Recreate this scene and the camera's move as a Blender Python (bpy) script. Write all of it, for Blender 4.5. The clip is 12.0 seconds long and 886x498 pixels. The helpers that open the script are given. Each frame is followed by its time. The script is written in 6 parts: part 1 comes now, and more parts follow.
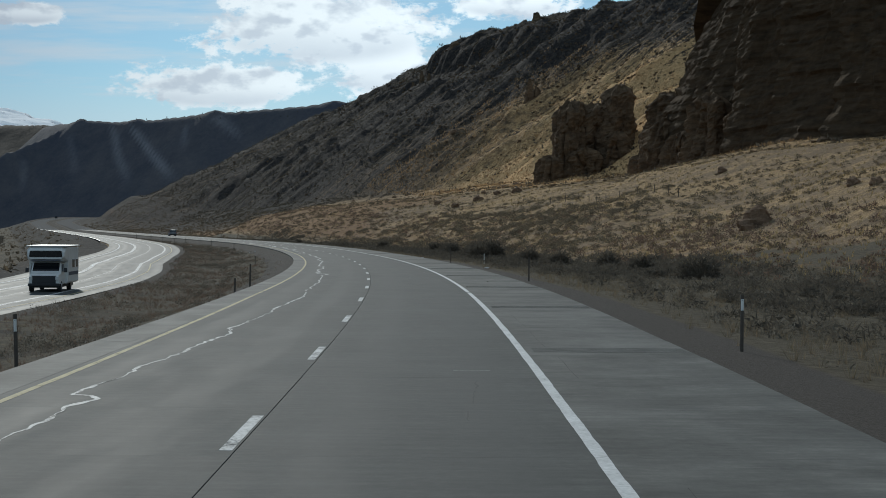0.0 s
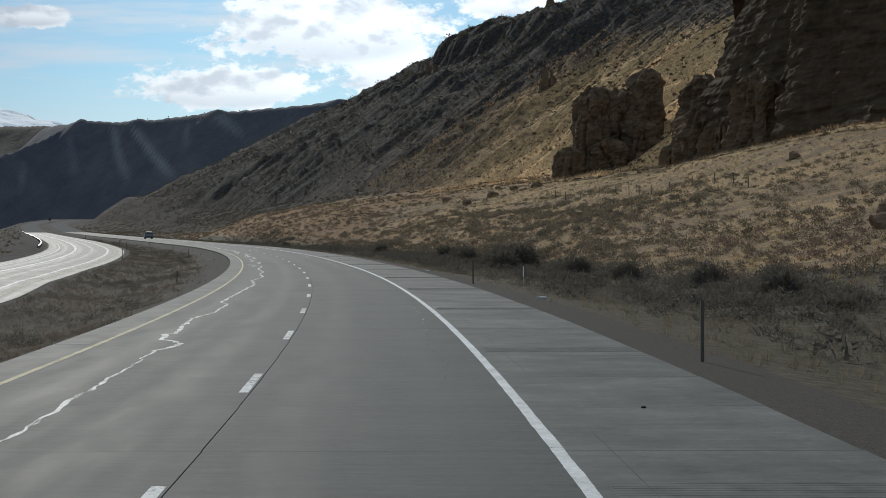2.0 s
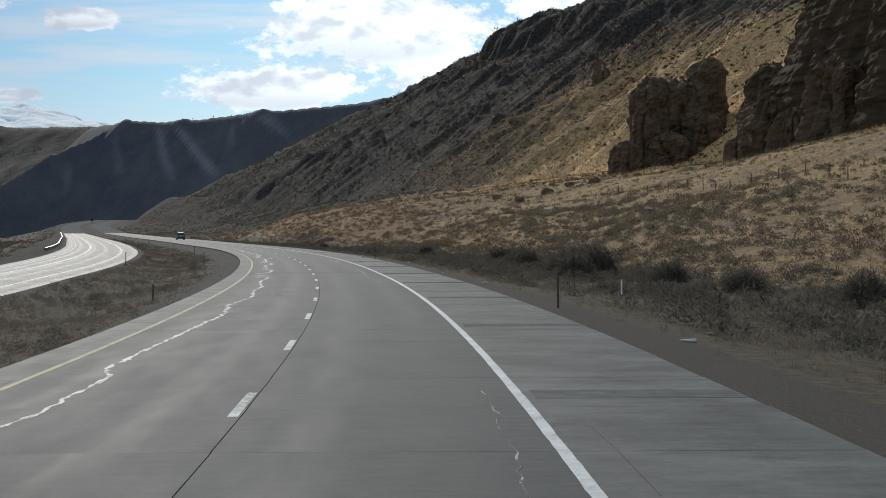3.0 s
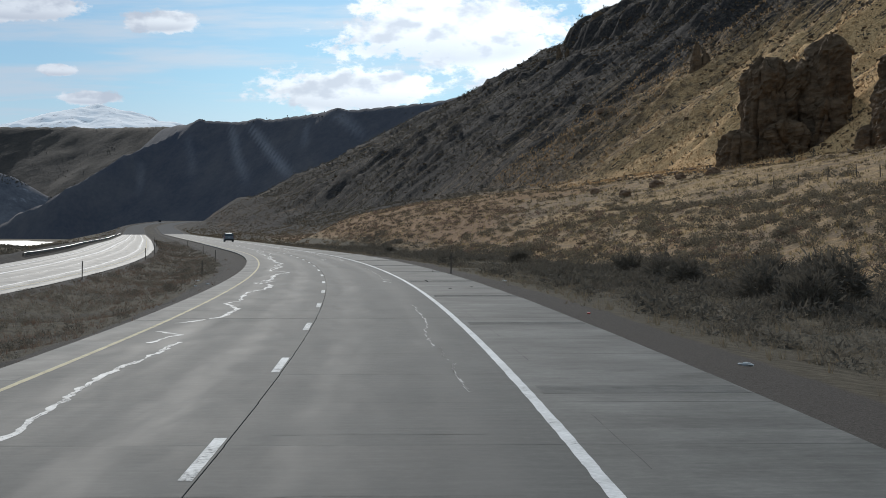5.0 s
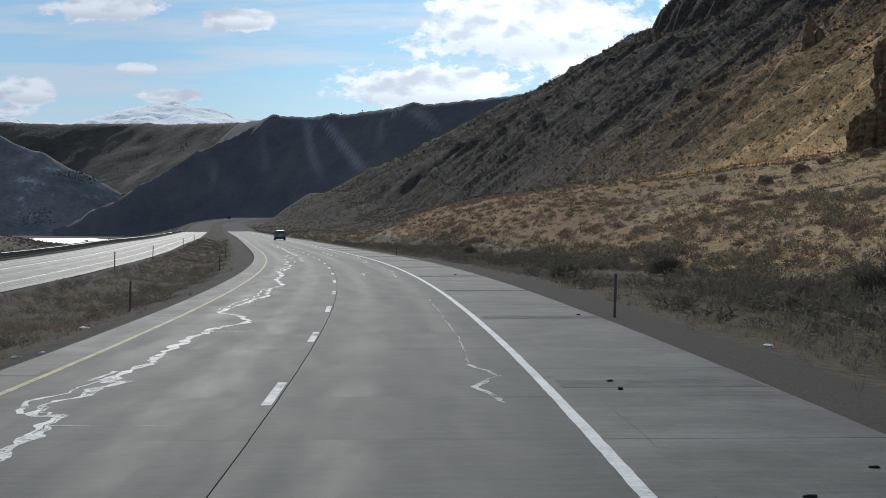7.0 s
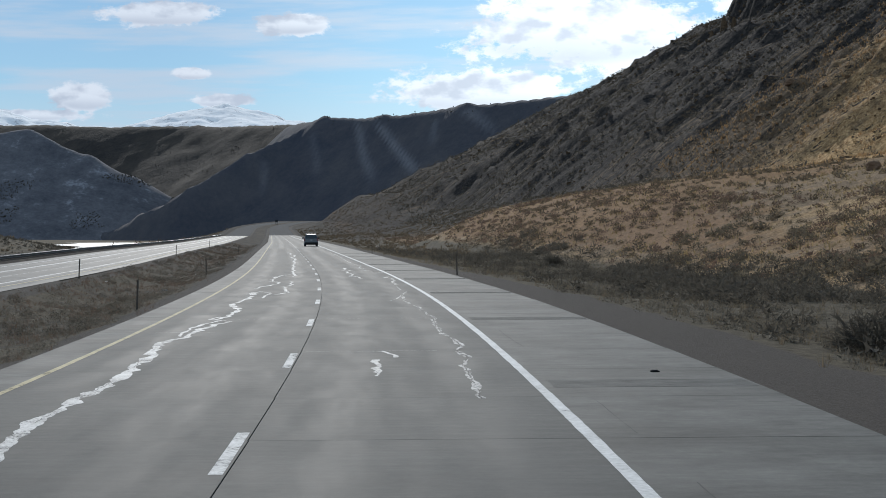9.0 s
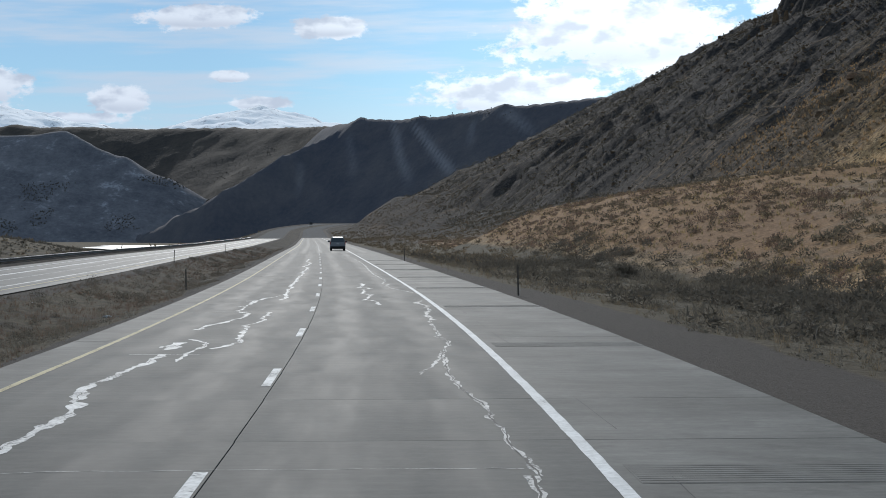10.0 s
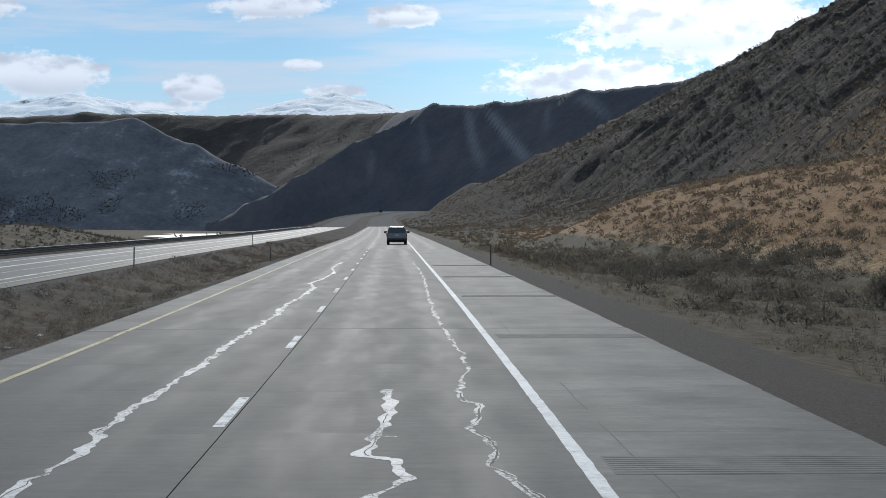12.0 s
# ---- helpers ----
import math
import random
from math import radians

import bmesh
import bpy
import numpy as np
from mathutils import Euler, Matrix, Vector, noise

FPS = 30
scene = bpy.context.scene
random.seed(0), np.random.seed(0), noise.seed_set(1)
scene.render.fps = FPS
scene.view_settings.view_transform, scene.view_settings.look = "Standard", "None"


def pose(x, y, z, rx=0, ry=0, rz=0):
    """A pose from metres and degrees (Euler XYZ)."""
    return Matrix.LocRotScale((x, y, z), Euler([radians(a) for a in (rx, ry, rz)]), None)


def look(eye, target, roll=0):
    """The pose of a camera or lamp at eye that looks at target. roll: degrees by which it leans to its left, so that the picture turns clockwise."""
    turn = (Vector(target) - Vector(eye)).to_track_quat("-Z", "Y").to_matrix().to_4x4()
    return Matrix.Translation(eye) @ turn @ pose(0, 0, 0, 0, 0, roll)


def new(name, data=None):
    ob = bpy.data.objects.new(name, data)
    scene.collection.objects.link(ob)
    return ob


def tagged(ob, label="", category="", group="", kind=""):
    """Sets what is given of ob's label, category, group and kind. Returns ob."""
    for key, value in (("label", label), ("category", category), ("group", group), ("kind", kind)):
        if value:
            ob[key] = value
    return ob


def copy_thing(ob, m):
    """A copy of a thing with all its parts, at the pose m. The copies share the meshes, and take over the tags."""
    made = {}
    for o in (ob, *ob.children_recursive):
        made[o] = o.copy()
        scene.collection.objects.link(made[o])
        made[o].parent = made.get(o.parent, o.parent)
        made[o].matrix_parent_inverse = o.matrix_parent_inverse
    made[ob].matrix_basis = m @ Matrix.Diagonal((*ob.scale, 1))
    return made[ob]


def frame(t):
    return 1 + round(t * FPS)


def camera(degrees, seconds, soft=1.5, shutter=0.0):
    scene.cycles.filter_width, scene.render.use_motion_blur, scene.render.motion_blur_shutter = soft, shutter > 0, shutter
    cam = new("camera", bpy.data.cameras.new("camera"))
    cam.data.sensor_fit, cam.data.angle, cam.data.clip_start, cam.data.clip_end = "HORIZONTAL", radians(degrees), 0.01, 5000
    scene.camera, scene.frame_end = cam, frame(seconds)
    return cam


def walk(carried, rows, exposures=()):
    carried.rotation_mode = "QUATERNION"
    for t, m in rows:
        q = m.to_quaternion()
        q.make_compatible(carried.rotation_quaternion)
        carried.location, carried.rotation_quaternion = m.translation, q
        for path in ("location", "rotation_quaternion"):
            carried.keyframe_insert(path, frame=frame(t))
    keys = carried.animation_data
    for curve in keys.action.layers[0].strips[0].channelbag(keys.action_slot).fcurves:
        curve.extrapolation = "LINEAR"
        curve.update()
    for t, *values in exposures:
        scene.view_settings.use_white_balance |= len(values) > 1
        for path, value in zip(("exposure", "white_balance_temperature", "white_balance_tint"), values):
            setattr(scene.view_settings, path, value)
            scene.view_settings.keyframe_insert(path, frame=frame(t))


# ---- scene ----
cam = camera(29.008, 12.0, soft=0.9)
PATH = [
    (0.0, look((2.017, 0.000, 2.230), (2.381, 99.994, 1.191), 0.385)),
    (0.5, look((2.020, 13.510, 2.235), (2.705, 113.499, 0.953), 0.260)),
    (1.0, look((1.998, 27.050, 2.238), (2.512, 127.044, 1.232), 0.378)),
    (1.5, look((1.913, 40.619, 2.240), (2.594, 140.612, 1.246), 0.006)),
    (2.0, look((1.726, 54.214, 2.241), (1.650, 154.209, 1.232), 0.091)),
    (2.5, look((1.400, 67.831, 2.239), (0.088, 167.816, 1.105), -0.150)),
    (3.0, look((0.917, 81.462, 2.228), (-1.888, 181.417, 1.213), -0.057)),
    (3.2, look((0.665, 86.916, 2.221), (-2.898, 186.846, 1.037), -0.035)),
    (4.8, look((-2.266, 130.573, 2.114), (-8.755, 230.357, 1.105), -0.006)),
    (5.0, look((-2.745, 136.029, 2.101), (-10.014, 235.760, 1.178), -0.028)),
    (5.5, look((-4.049, 149.664, 2.079), (-12.483, 249.304, 1.131), -0.395)),
    (6.0, look((-5.498, 163.291, 2.069), (-15.117, 262.821, 0.955), -0.077)),
    (6.5, look((-7.097, 176.904, 2.073), (-17.705, 276.334, 1.007), -0.044)),
    (7.0, look((-8.829, 190.503, 2.085), (-20.550, 289.807, 0.988), -0.090)),
    (7.2, look((-9.558, 195.938, 2.090), (-21.676, 295.193, 0.848), -0.070)),
    (8.8, look((-16.193, 239.298, 2.118), (-30.713, 338.234, 1.236), -0.114)),
    (9.0, look((-17.126, 244.698, 2.121), (-31.934, 343.592, 1.230), -0.205)),
    (9.5, look((-19.441, 258.198, 2.135), (-35.560, 356.888, 1.339), -0.007)),
    (10.0, look((-21.901, 271.666, 2.157), (-38.838, 370.218, 1.430), -0.138)),
    (10.5, look((-24.502, 285.097, 2.188), (-42.349, 383.490, 1.578), -0.036)),
    (11.0, look((-27.243, 298.490, 2.227), (-46.191, 396.674, 1.294), -0.075)),
    (11.5, look((-30.118, 311.839, 2.262), (-50.055, 409.821, 0.822), 0.092)),
    (12.0, look((-33.107, 325.146, 2.281), (-54.214, 422.883, 0.875), -0.089)),
]
walk(cam, PATH, [(0.0, -0.28, 5780, 4), (1.5, -0.12, 5900, 6), (3.0, 0.04, 6000, 9), (5.0, 0.02, 5900, 9), (7.0, 0.0, 5850, 9), (9.0, 0.06, 5780, 9), (12.0, 0.16, 5760, 9)])


# ---- light and sky ----
SUN_AZ, SUN_EL = radians(15), radians(25)          # azimuth counted to the left of +y
sun_way = Vector((-math.sin(SUN_AZ) * math.cos(SUN_EL), math.cos(SUN_AZ) * math.cos(SUN_EL), math.sin(SUN_EL)))
sun_data = bpy.data.lights.new("sun", "SUN")
sun_data.energy, sun_data.angle, sun_data.color = 2.8, radians(0.8), (1.0, 0.91, 0.78)
sun = new("sun", sun_data)
sun.matrix_world = look(sun_way * 300, (0, 0, 0))


def node(tree, kind, inputs=(), **props):
    n = tree.nodes.new(kind)
    for k, v in props.items():
        setattr(n, k, v)
    for k, v in dict(inputs).items():
        if hasattr(v, "is_output"):
            tree.links.new(v, n.inputs[k])
        else:
            n.inputs[k].default_value = v
    return n


def maths(tree, op, a, b=0.0, clamp=False):
    n = node(tree, "ShaderNodeMath", {0: a, 1: b}, operation=op)
    n.use_clamp = clamp
    return n.outputs[0]


def mix(tree, fac, a, b, blend="MIX"):
    n = node(tree, "ShaderNodeMix", data_type="RGBA", blend_type=blend)
    for i, v in ((0, fac), (6, a), (7, b)):
        if hasattr(v, "is_output"):
            tree.links.new(v, n.inputs[i])
        else:
            n.inputs[i].default_value = v if i == 0 else (*v, 1)[:4]
    return n.outputs[2]


def smooth(tree, x, lo, hi):
    n = node(tree, "ShaderNodeMapRange", {0: x, 1: lo, 2: hi, 3: 0.0, 4: 1.0}, interpolation_type="SMOOTHSTEP")
    return n.outputs[0]


def make_world():
    world = bpy.data.worlds.new("sky")
    world.use_nodes = True
    scene.world = world
    t = world.node_tree
    t.nodes.clear()
    sky = node(t, "ShaderNodeTexSky", sky_type="NISHITA", sun_disc=False, sun_elevation=SUN_EL, sun_rotation=-SUN_AZ,
               altitude=1300.0, air_density=1.0, dust_density=0.0, ozone_density=2.0)
    way = node(t, "ShaderNodeTexCoord").outputs["Generated"]
    xyz = node(t, "ShaderNodeSeparateXYZ", {0: way})
    az = maths(t, "MULTIPLY", maths(t, "ARCTAN2", maths(t, "MULTIPLY", xyz.outputs[0], -1.0), xyz.outputs[1]), 57.2958)
    el = maths(t, "MULTIPLY", maths(t, "ARCSINE", xyz.outputs[2]), 57.2958)
    flat = node(t, "ShaderNodeCombineXYZ", {0: az, 1: maths(t, "MULTIPLY", el, 1.7), 2: 0.0}).outputs[0]
    warp = node(t, "ShaderNodeTexNoise", {"Vector": flat, "Scale": 0.55, "Detail": 7.0, "Roughness": 0.62}).outputs["Fac"]
    fine = node(t, "ShaderNodeTexNoise", {"Vector": flat, "Scale": 1.9, "Detail": 8.0, "Roughness": 0.65}).outputs["Fac"]
    above = node(t, "ShaderNodeVectorMath", {0: flat, 1: (0.15, 0.55, 0.0)}, operation="ADD").outputs[0]
    lit = node(t, "ShaderNodeTexNoise", {"Vector": above, "Scale": 0.6, "Detail": 4.0, "Roughness": 0.5}).outputs["Fac"]
    own = node(t, "ShaderNodeTexNoise", {"Vector": flat, "Scale": 0.6, "Detail": 4.0, "Roughness": 0.5}).outputs["Fac"]
    shade = smooth(t, maths(t, "SUBTRACT", lit, own), -0.06, 0.16)
    # cumulus heaps: centre azimuth, centre elevation, half width, half height
    heaps = [(7.3, 4.75, 3.3, 0.85), (4.0, 6.8, 4.4, 1.5), (1.8, 5.5, 2.0, 1.2), (-2.5, 7.6, 2.2, 0.6), (25.2, 4.9, 2.2, 0.85), (20.3, 4.5, 1.15, 0.5), (16.8, 5.3, 0.7, 0.22), (15.85, 4.45, 1.25, 0.28),
             (17.8, 7.25, 2.5, 0.45), (13.6, 6.95, 1.5, 0.4), (27, 7.1, 1.3, 0.6), (23.5, 3.9, 3.8, 0.24), (-12, 11, 6, 2), (36, 9, 5, 2), (-30, 14, 9, 3), (55, 16, 9, 4), (14.0, 13.5, 9, 1.6)]
    total, under = None, None
    for a, e, w, h in heaps:
        dx = maths(t, "DIVIDE", maths(t, "SUBTRACT", az, a), w)
        dy = maths(t, "DIVIDE", maths(t, "SUBTRACT", el, e), h)
        r = maths(t, "SQRT", maths(t, "ADD", maths(t, "MULTIPLY", dx, dx), maths(t, "MULTIPLY", dy, dy)))
        m = maths(t, "SUBTRACT", 1.0, r)
        total = m if total is None else maths(t, "MAXIMUM", total, m)
        u = maths(t, "MULTIPLY", smooth(t, dy, 0.15, -0.7), smooth(t, m, 0.0, 0.35))
        under = u if under is None else maths(t, "MAXIMUM", under, u)
    total = maths(t, "MAXIMUM", total, -1.2)
    body = maths(t, "ADD", total, maths(t, "MULTIPLY", maths(t, "SUBTRACT", warp, 0.5), 1.5))
    body = maths(t, "ADD", body, maths(t, "MULTIPLY", maths(t, "SUBTRACT", fine, 0.5), 1.15))
    cover = maths(t, "MULTIPLY", smooth(t, body, 0.0, 0.3), 0.97)
    # thin streaks of high cloud
    long = node(t, "ShaderNodeCombineXYZ", {0: maths(t, "ADD", maths(t, "MULTIPLY", az, 0.16), maths(t, "MULTIPLY", el, 0.25)), 1: maths(t, "MULTIPLY", el, 1.5), 2: 4.0}).outputs[0]
    thin = node(t, "ShaderNodeTexNoise", {"Vector": long, "Scale": 0.9, "Detail": 5.0, "Roughness": 0.55}).outputs["Fac"]
    veil = maths(t, "MULTIPLY", smooth(t, thin, 0.42, 0.68), 0.72)
    veil = maths(t, "MAXIMUM", veil, maths(t, "MULTIPLY", smooth(t, el, 5.4, 3.0), 0.5))
    grey = maths(t, "MAXIMUM", maths(t, "MULTIPLY", under, maths(t, "ADD", 0.25, maths(t, "MULTIPLY", warp, 0.6))), maths(t, "MULTIPLY", smooth(t, fine, 0.52, 0.7), 0.2))
    grey = maths(t, "MAXIMUM", grey, maths(t, "MULTIPLY", shade, 0.75))
    cloud = mix(t, grey, (11.0, 11.1, 11.0), (6.2, 6.6, 7.3))
    cloud = mix(t, smooth(t, az, 12.0, 0.0), cloud, mix(t, 1.0, cloud, (1.2, 1.2, 1.2), "MULTIPLY"))
    blue = mix(t, 1.0, sky.outputs[0], (0.84, 0.98, 1.0), "MULTIPLY")
    blue = mix(t, 0.32, blue, (6.9, 8.2, 8.5))
    seen = mix(t, veil, blue, (8.4, 8.9, 9.3))
    seen = mix(t, cover, seen, cloud)
    seen = mix(t, smooth(t, az, 19.0, 6.0), mix(t, 1.0, seen, (0.86, 0.87, 0.9), "MULTIPLY"), mix(t, 1.0, seen, (1.17, 1.17, 1.15), "MULTIPLY"))
    up = smooth(t, xyz.outputs[2], -0.02, 0.0)
    seen = mix(t, up, (0.9, 0.85, 0.8), seen)
    bg = node(t, "ShaderNodeBackground", {"Color": seen, "Strength": 0.077})
    t.links.new(bg.outputs[0], node(t, "ShaderNodeOutputWorld").inputs[0])


make_world()


# ---- materials ----
def noise_fac(t, scale, detail=6.0, rough=0.6, vec=None, w=0.0):
    co = vec if vec is not None else node(t, "ShaderNodeTexCoord").outputs["Object"]
    return node(t, "ShaderNodeTexNoise", {"Vector": co, "Scale": scale, "Detail": detail, "Roughness": rough}).outputs["Fac"]


def ramp(t, fac, stops):
    n = node(t, "ShaderNodeValToRGB", {0: fac})
    els = n.color_ramp.elements
    while len(els) < len(stops):
        els.new(0.5)
    for e, (p, c) in zip(els, stops):
        e.position, e.color = p, (*c, 1)
    return n.outputs[0]


def material(name):
    m = bpy.data.materials.new(name)
    m.use_nodes = True
    t = m.node_tree
    b = t.nodes["Principled BSDF"]
    return m, t, b


def bump(t, b, height, strength, dist):
    n = node(t, "ShaderNodeBump", {"Strength": strength, "Distance": dist, "Height": height})
    t.links.new(n.outputs[0], b.inputs["Normal"])


def mat_plain(name, colour, rough=0.6, metal=0.0, var=0.12, scale=8.0, coat=0.0, spec=0.5):
    m, t, b = material(name)
    f = noise_fac(t, scale)
    lo, hi = [c * (1 - var) for c in colour], [min(1, c * (1 + var)) for c in colour]
    t.links.new(ramp(t, f, [(0.3, lo), (0.7, hi)]), b.inputs["Base Color"])
    b.inputs["Roughness"].default_value, b.inputs["Metallic"].default_value = rough, metal
    b.inputs["Coat Weight"].default_value = coat
    b.inputs["Specular IOR Level"].default_value = spec
    return m


def mat_concrete(name, base, rough, per_slab, spec=0.3, tracks=0.0, lane=3.66, mottle=1.0):
    """Worn concrete: stains drawn out along the road, wheel tracks, fine grain."""
    m, t, b = material(name)
    pos = node(t, "ShaderNodeNewGeometry").outputs["Position"]
    if per_slab:
        info = node(t, "ShaderNodeObjectInfo")
        rnd = info.outputs["Random"]
        co = node(t, "ShaderNodeSeparateXYZ", {0: node(t, "ShaderNodeTexCoord").outputs["Object"]})
        across = co.outputs[0]
        along = maths(t, "ADD", co.outputs[1], maths(t, "MULTIPLY", rnd, 900.0))
    else:
        across = node(t, "ShaderNodeAttribute", attribute_name="across").outputs["Fac"]
        along = node(t, "ShaderNodeSeparateXYZ", {0: pos}).outputs[1]
    drawn = node(t, "ShaderNodeCombineXYZ", {0: maths(t, "MULTIPLY", across, 1.6), 1: maths(t, "MULTIPLY", along, 0.22), 2: 0.0}).outputs[0]
    big = noise_fac(t, 0.13, 4.0, 0.6, pos)
    mid = noise_fac(t, 1.0, 5.0, 0.6, drawn)
    spot = noise_fac(t, 0.9, 6.0, 0.7, pos)
    grain = noise_fac(t, 70.0, 3.0, 0.6, pos)
    c = ramp(t, mid, [(0.3, [x * 0.86 for x in base]), (0.7, [x * 1.12 for x in base])])
    c = mix(t, maths(t, "MULTIPLY", smooth(t, big, 0.4, 0.65), 0.4 * mottle), c, [x * 1.25 for x in base])
    c = mix(t, maths(t, "MULTIPLY", smooth(t, spot, 0.45, 0.3), min(0.9, 0.35 * mottle)), c, [x * 1.3 for x in base])
    c = mix(t, maths(t, "MULTIPLY", smooth(t, spot, 0.52, 0.7), min(0.9, 0.4 * mottle)), c, [x * 0.72 for x in base])
    cloudy = noise_fac(t, 0.42, 6.0, 0.62, pos)
    c = mix(t, 1.0, c, ramp(t, cloudy, [(0.3, [1 - 0.2 * mottle] * 3), (0.5, (1, 1, 1)), (0.7, [min(1.9, 1 + 0.22 * mottle)] * 3)]), "MULTIPLY")
    tine = noise_fac(t, 1.0, 5.0, 0.7, node(t, "ShaderNodeCombineXYZ", {0: maths(t, "MULTIPLY", across, 0.7), 1: maths(t, "MULTIPLY", along, 5.0), 2: 3.0}).outputs[0])
    speck = noise_fac(t, 7.0, 6.0, 0.75, pos)
    c = mix(t, 1.0, c, ramp(t, maths(t, "ADD", maths(t, "MULTIPLY", tine, 0.5), maths(t, "MULTIPLY", speck, 0.5)), [(0.36, (0.84, 0.84, 0.84)), (0.5, (1, 1, 1)), (0.64, (1.22, 1.22, 1.2))]), "MULTIPLY")
    c = mix(t, maths(t, "MULTIPLY", grain, 0.3), c, mix(t, 1.0, c, (0.62, 0.62, 0.62), "MULTIPLY"))
    r = node(t, "ShaderNodeMapRange", {0: mid, 1: 0.3, 2: 0.7, 3: rough - 0.03, 4: rough + 0.05}).outputs[0]
    if tracks:
        # two wheel paths a lane, rubbed smoother and darker
        x = maths(t, "MODULO", across, lane)
        w = None
        for c0 in (0.95, 2.7):
            d = maths(t, "ABSOLUTE", maths(t, "SUBTRACT", x, c0))
            k = smooth(t, maths(t, "ADD", d, maths(t, "MULTIPLY", maths(t, "SUBTRACT", mid, 0.5), 0.35)), 0.55, 0.1)
            w = k if w is None else maths(t, "MAXIMUM", w, k)
        c = mix(t, maths(t, "MULTIPLY", w, tracks), c, [x * 0.72 for x in base])
        r = maths(t, "SUBTRACT", r, maths(t, "MULTIPLY", w, tracks * 0.12))
    if per_slab:
        c = mix(t, maths(t, "MULTIPLY", rnd, 0.16), c, mix(t, 1.0, c, (0.72, 0.72, 0.72), "MULTIPLY"))
    t.links.new(c, b.inputs["Base Color"])
    t.links.new(r, b.inputs["Roughness"])
    b.inputs["Specular IOR Level"].default_value = spec
    bump(t, b, maths(t, "ADD", grain, maths(t, "MULTIPLY", mid, 0.5)), 0.22, 0.004)
    return m


def mat_ground():
    """Dry grass, gravel and thin soil; rock where it is steep."""
    m, t, b = material("dry_ground")
    geo = node(t, "ShaderNodeNewGeometry")
    pos = geo.outputs["Position"]
    big = noise_fac(t, 0.02, 5.0, 0.6, pos)
    mid = noise_fac(t, 0.22, 6.0, 0.65, pos)
    small = noise_fac(t, 2.2, 6.0, 0.7, pos)
    tiny = noise_fac(t, 14.0, 4.0, 0.7, pos)
    tuft = maths(t, "ADD", maths(t, "MULTIPLY", small, 0.55), maths(t, "MULTIPLY", noise_fac(t, 5.5, 4.0, 0.75, pos), 0.45))
    straw = ramp(t, tuft, [(0.36, (0.1, 0.066, 0.036)), (0.48, (0.31, 0.208, 0.106)), (0.62, (0.58, 0.41, 0.225))])
    soil = ramp(t, tuft, [(0.36, (0.09, 0.066, 0.043)), (0.5, (0.2, 0.143, 0.092)), (0.64, (0.38, 0.275, 0.165))])
    scree = ramp(t, tiny, [(0.3, (0.07, 0.055, 0.045)), (0.7, (0.24, 0.19, 0.15))])
    pebble = noise_fac(t, 30.0, 3.0, 0.75, pos)
    gravel = ramp(t, maths(t, "ADD", maths(t, "MULTIPLY", tiny, 0.4), maths(t, "MULTIPLY", pebble, 0.6)), [(0.35, (0.052, 0.046, 0.041)), (0.65, (0.125, 0.109, 0.095))])
    att = node(t, "ShaderNodeAttribute", attribute_name="cover")
    sep = node(t, "ShaderNodeSeparateColor", {0: att.outputs["Color"]})
    patch = smooth(t, maths(t, "ADD", mid, maths(t, "MULTIPLY", maths(t, "SUBTRACT", big, 0.5), 0.8)), 0.38, 0.64)
    dull = ramp(t, small, [(0.3, (0.056, 0.048, 0.036)), (0.55, (0.115, 0.097, 0.07)), (0.8, (0.18, 0.148, 0.1))])
    c = mix(t, patch, soil, straw)
    steep = sep.outputs[1]
    rk = maths(t, "ADD", steep, maths(t, "MULTIPLY", maths(t, "SUBTRACT", mid, 0.5), 1.1))
    c = mix(t, smooth(t, rk, 0.42, 0.68), c, scree)
    # the steep slope: streaks of straw and dark stones down the fall line
    su = node(t, "ShaderNodeAttribute", attribute_name="down_slope").outputs["Vector"]
    run = noise_fac(t, 1.0, 8.0, 0.74, su)
    zone = node(t, "ShaderNodeSeparateXYZ", {0: node(t, "ShaderNodeAttribute", attribute_name="slope_zone").outputs["Vector"]})
    clod = maths(t, "ADD", maths(t, "MULTIPLY", noise_fac(t, 0.5, 7.0, 0.78, pos), 0.8), maths(t, "MULTIPLY", tiny, 0.2))
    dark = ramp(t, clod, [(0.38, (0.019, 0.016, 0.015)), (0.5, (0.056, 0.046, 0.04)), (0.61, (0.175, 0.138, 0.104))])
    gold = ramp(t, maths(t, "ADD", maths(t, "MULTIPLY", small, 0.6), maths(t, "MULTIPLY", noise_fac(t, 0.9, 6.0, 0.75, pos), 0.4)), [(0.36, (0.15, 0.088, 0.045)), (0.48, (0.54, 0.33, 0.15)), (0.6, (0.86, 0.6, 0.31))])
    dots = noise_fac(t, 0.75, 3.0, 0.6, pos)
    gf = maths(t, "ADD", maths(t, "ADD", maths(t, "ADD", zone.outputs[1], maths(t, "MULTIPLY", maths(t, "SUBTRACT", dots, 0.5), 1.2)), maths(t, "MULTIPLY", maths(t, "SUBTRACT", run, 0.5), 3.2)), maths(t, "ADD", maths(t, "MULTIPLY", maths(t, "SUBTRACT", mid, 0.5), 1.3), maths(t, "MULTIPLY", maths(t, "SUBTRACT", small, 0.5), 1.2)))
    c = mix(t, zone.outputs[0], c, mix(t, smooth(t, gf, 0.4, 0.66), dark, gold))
    vg = maths(t, "ADD", att.outputs["Alpha"], maths(t, "MULTIPLY", maths(t, "SUBTRACT", mid, 0.5), 0.7))
    c = mix(t, smooth(t, vg, 0.35, 0.65), c, dull)
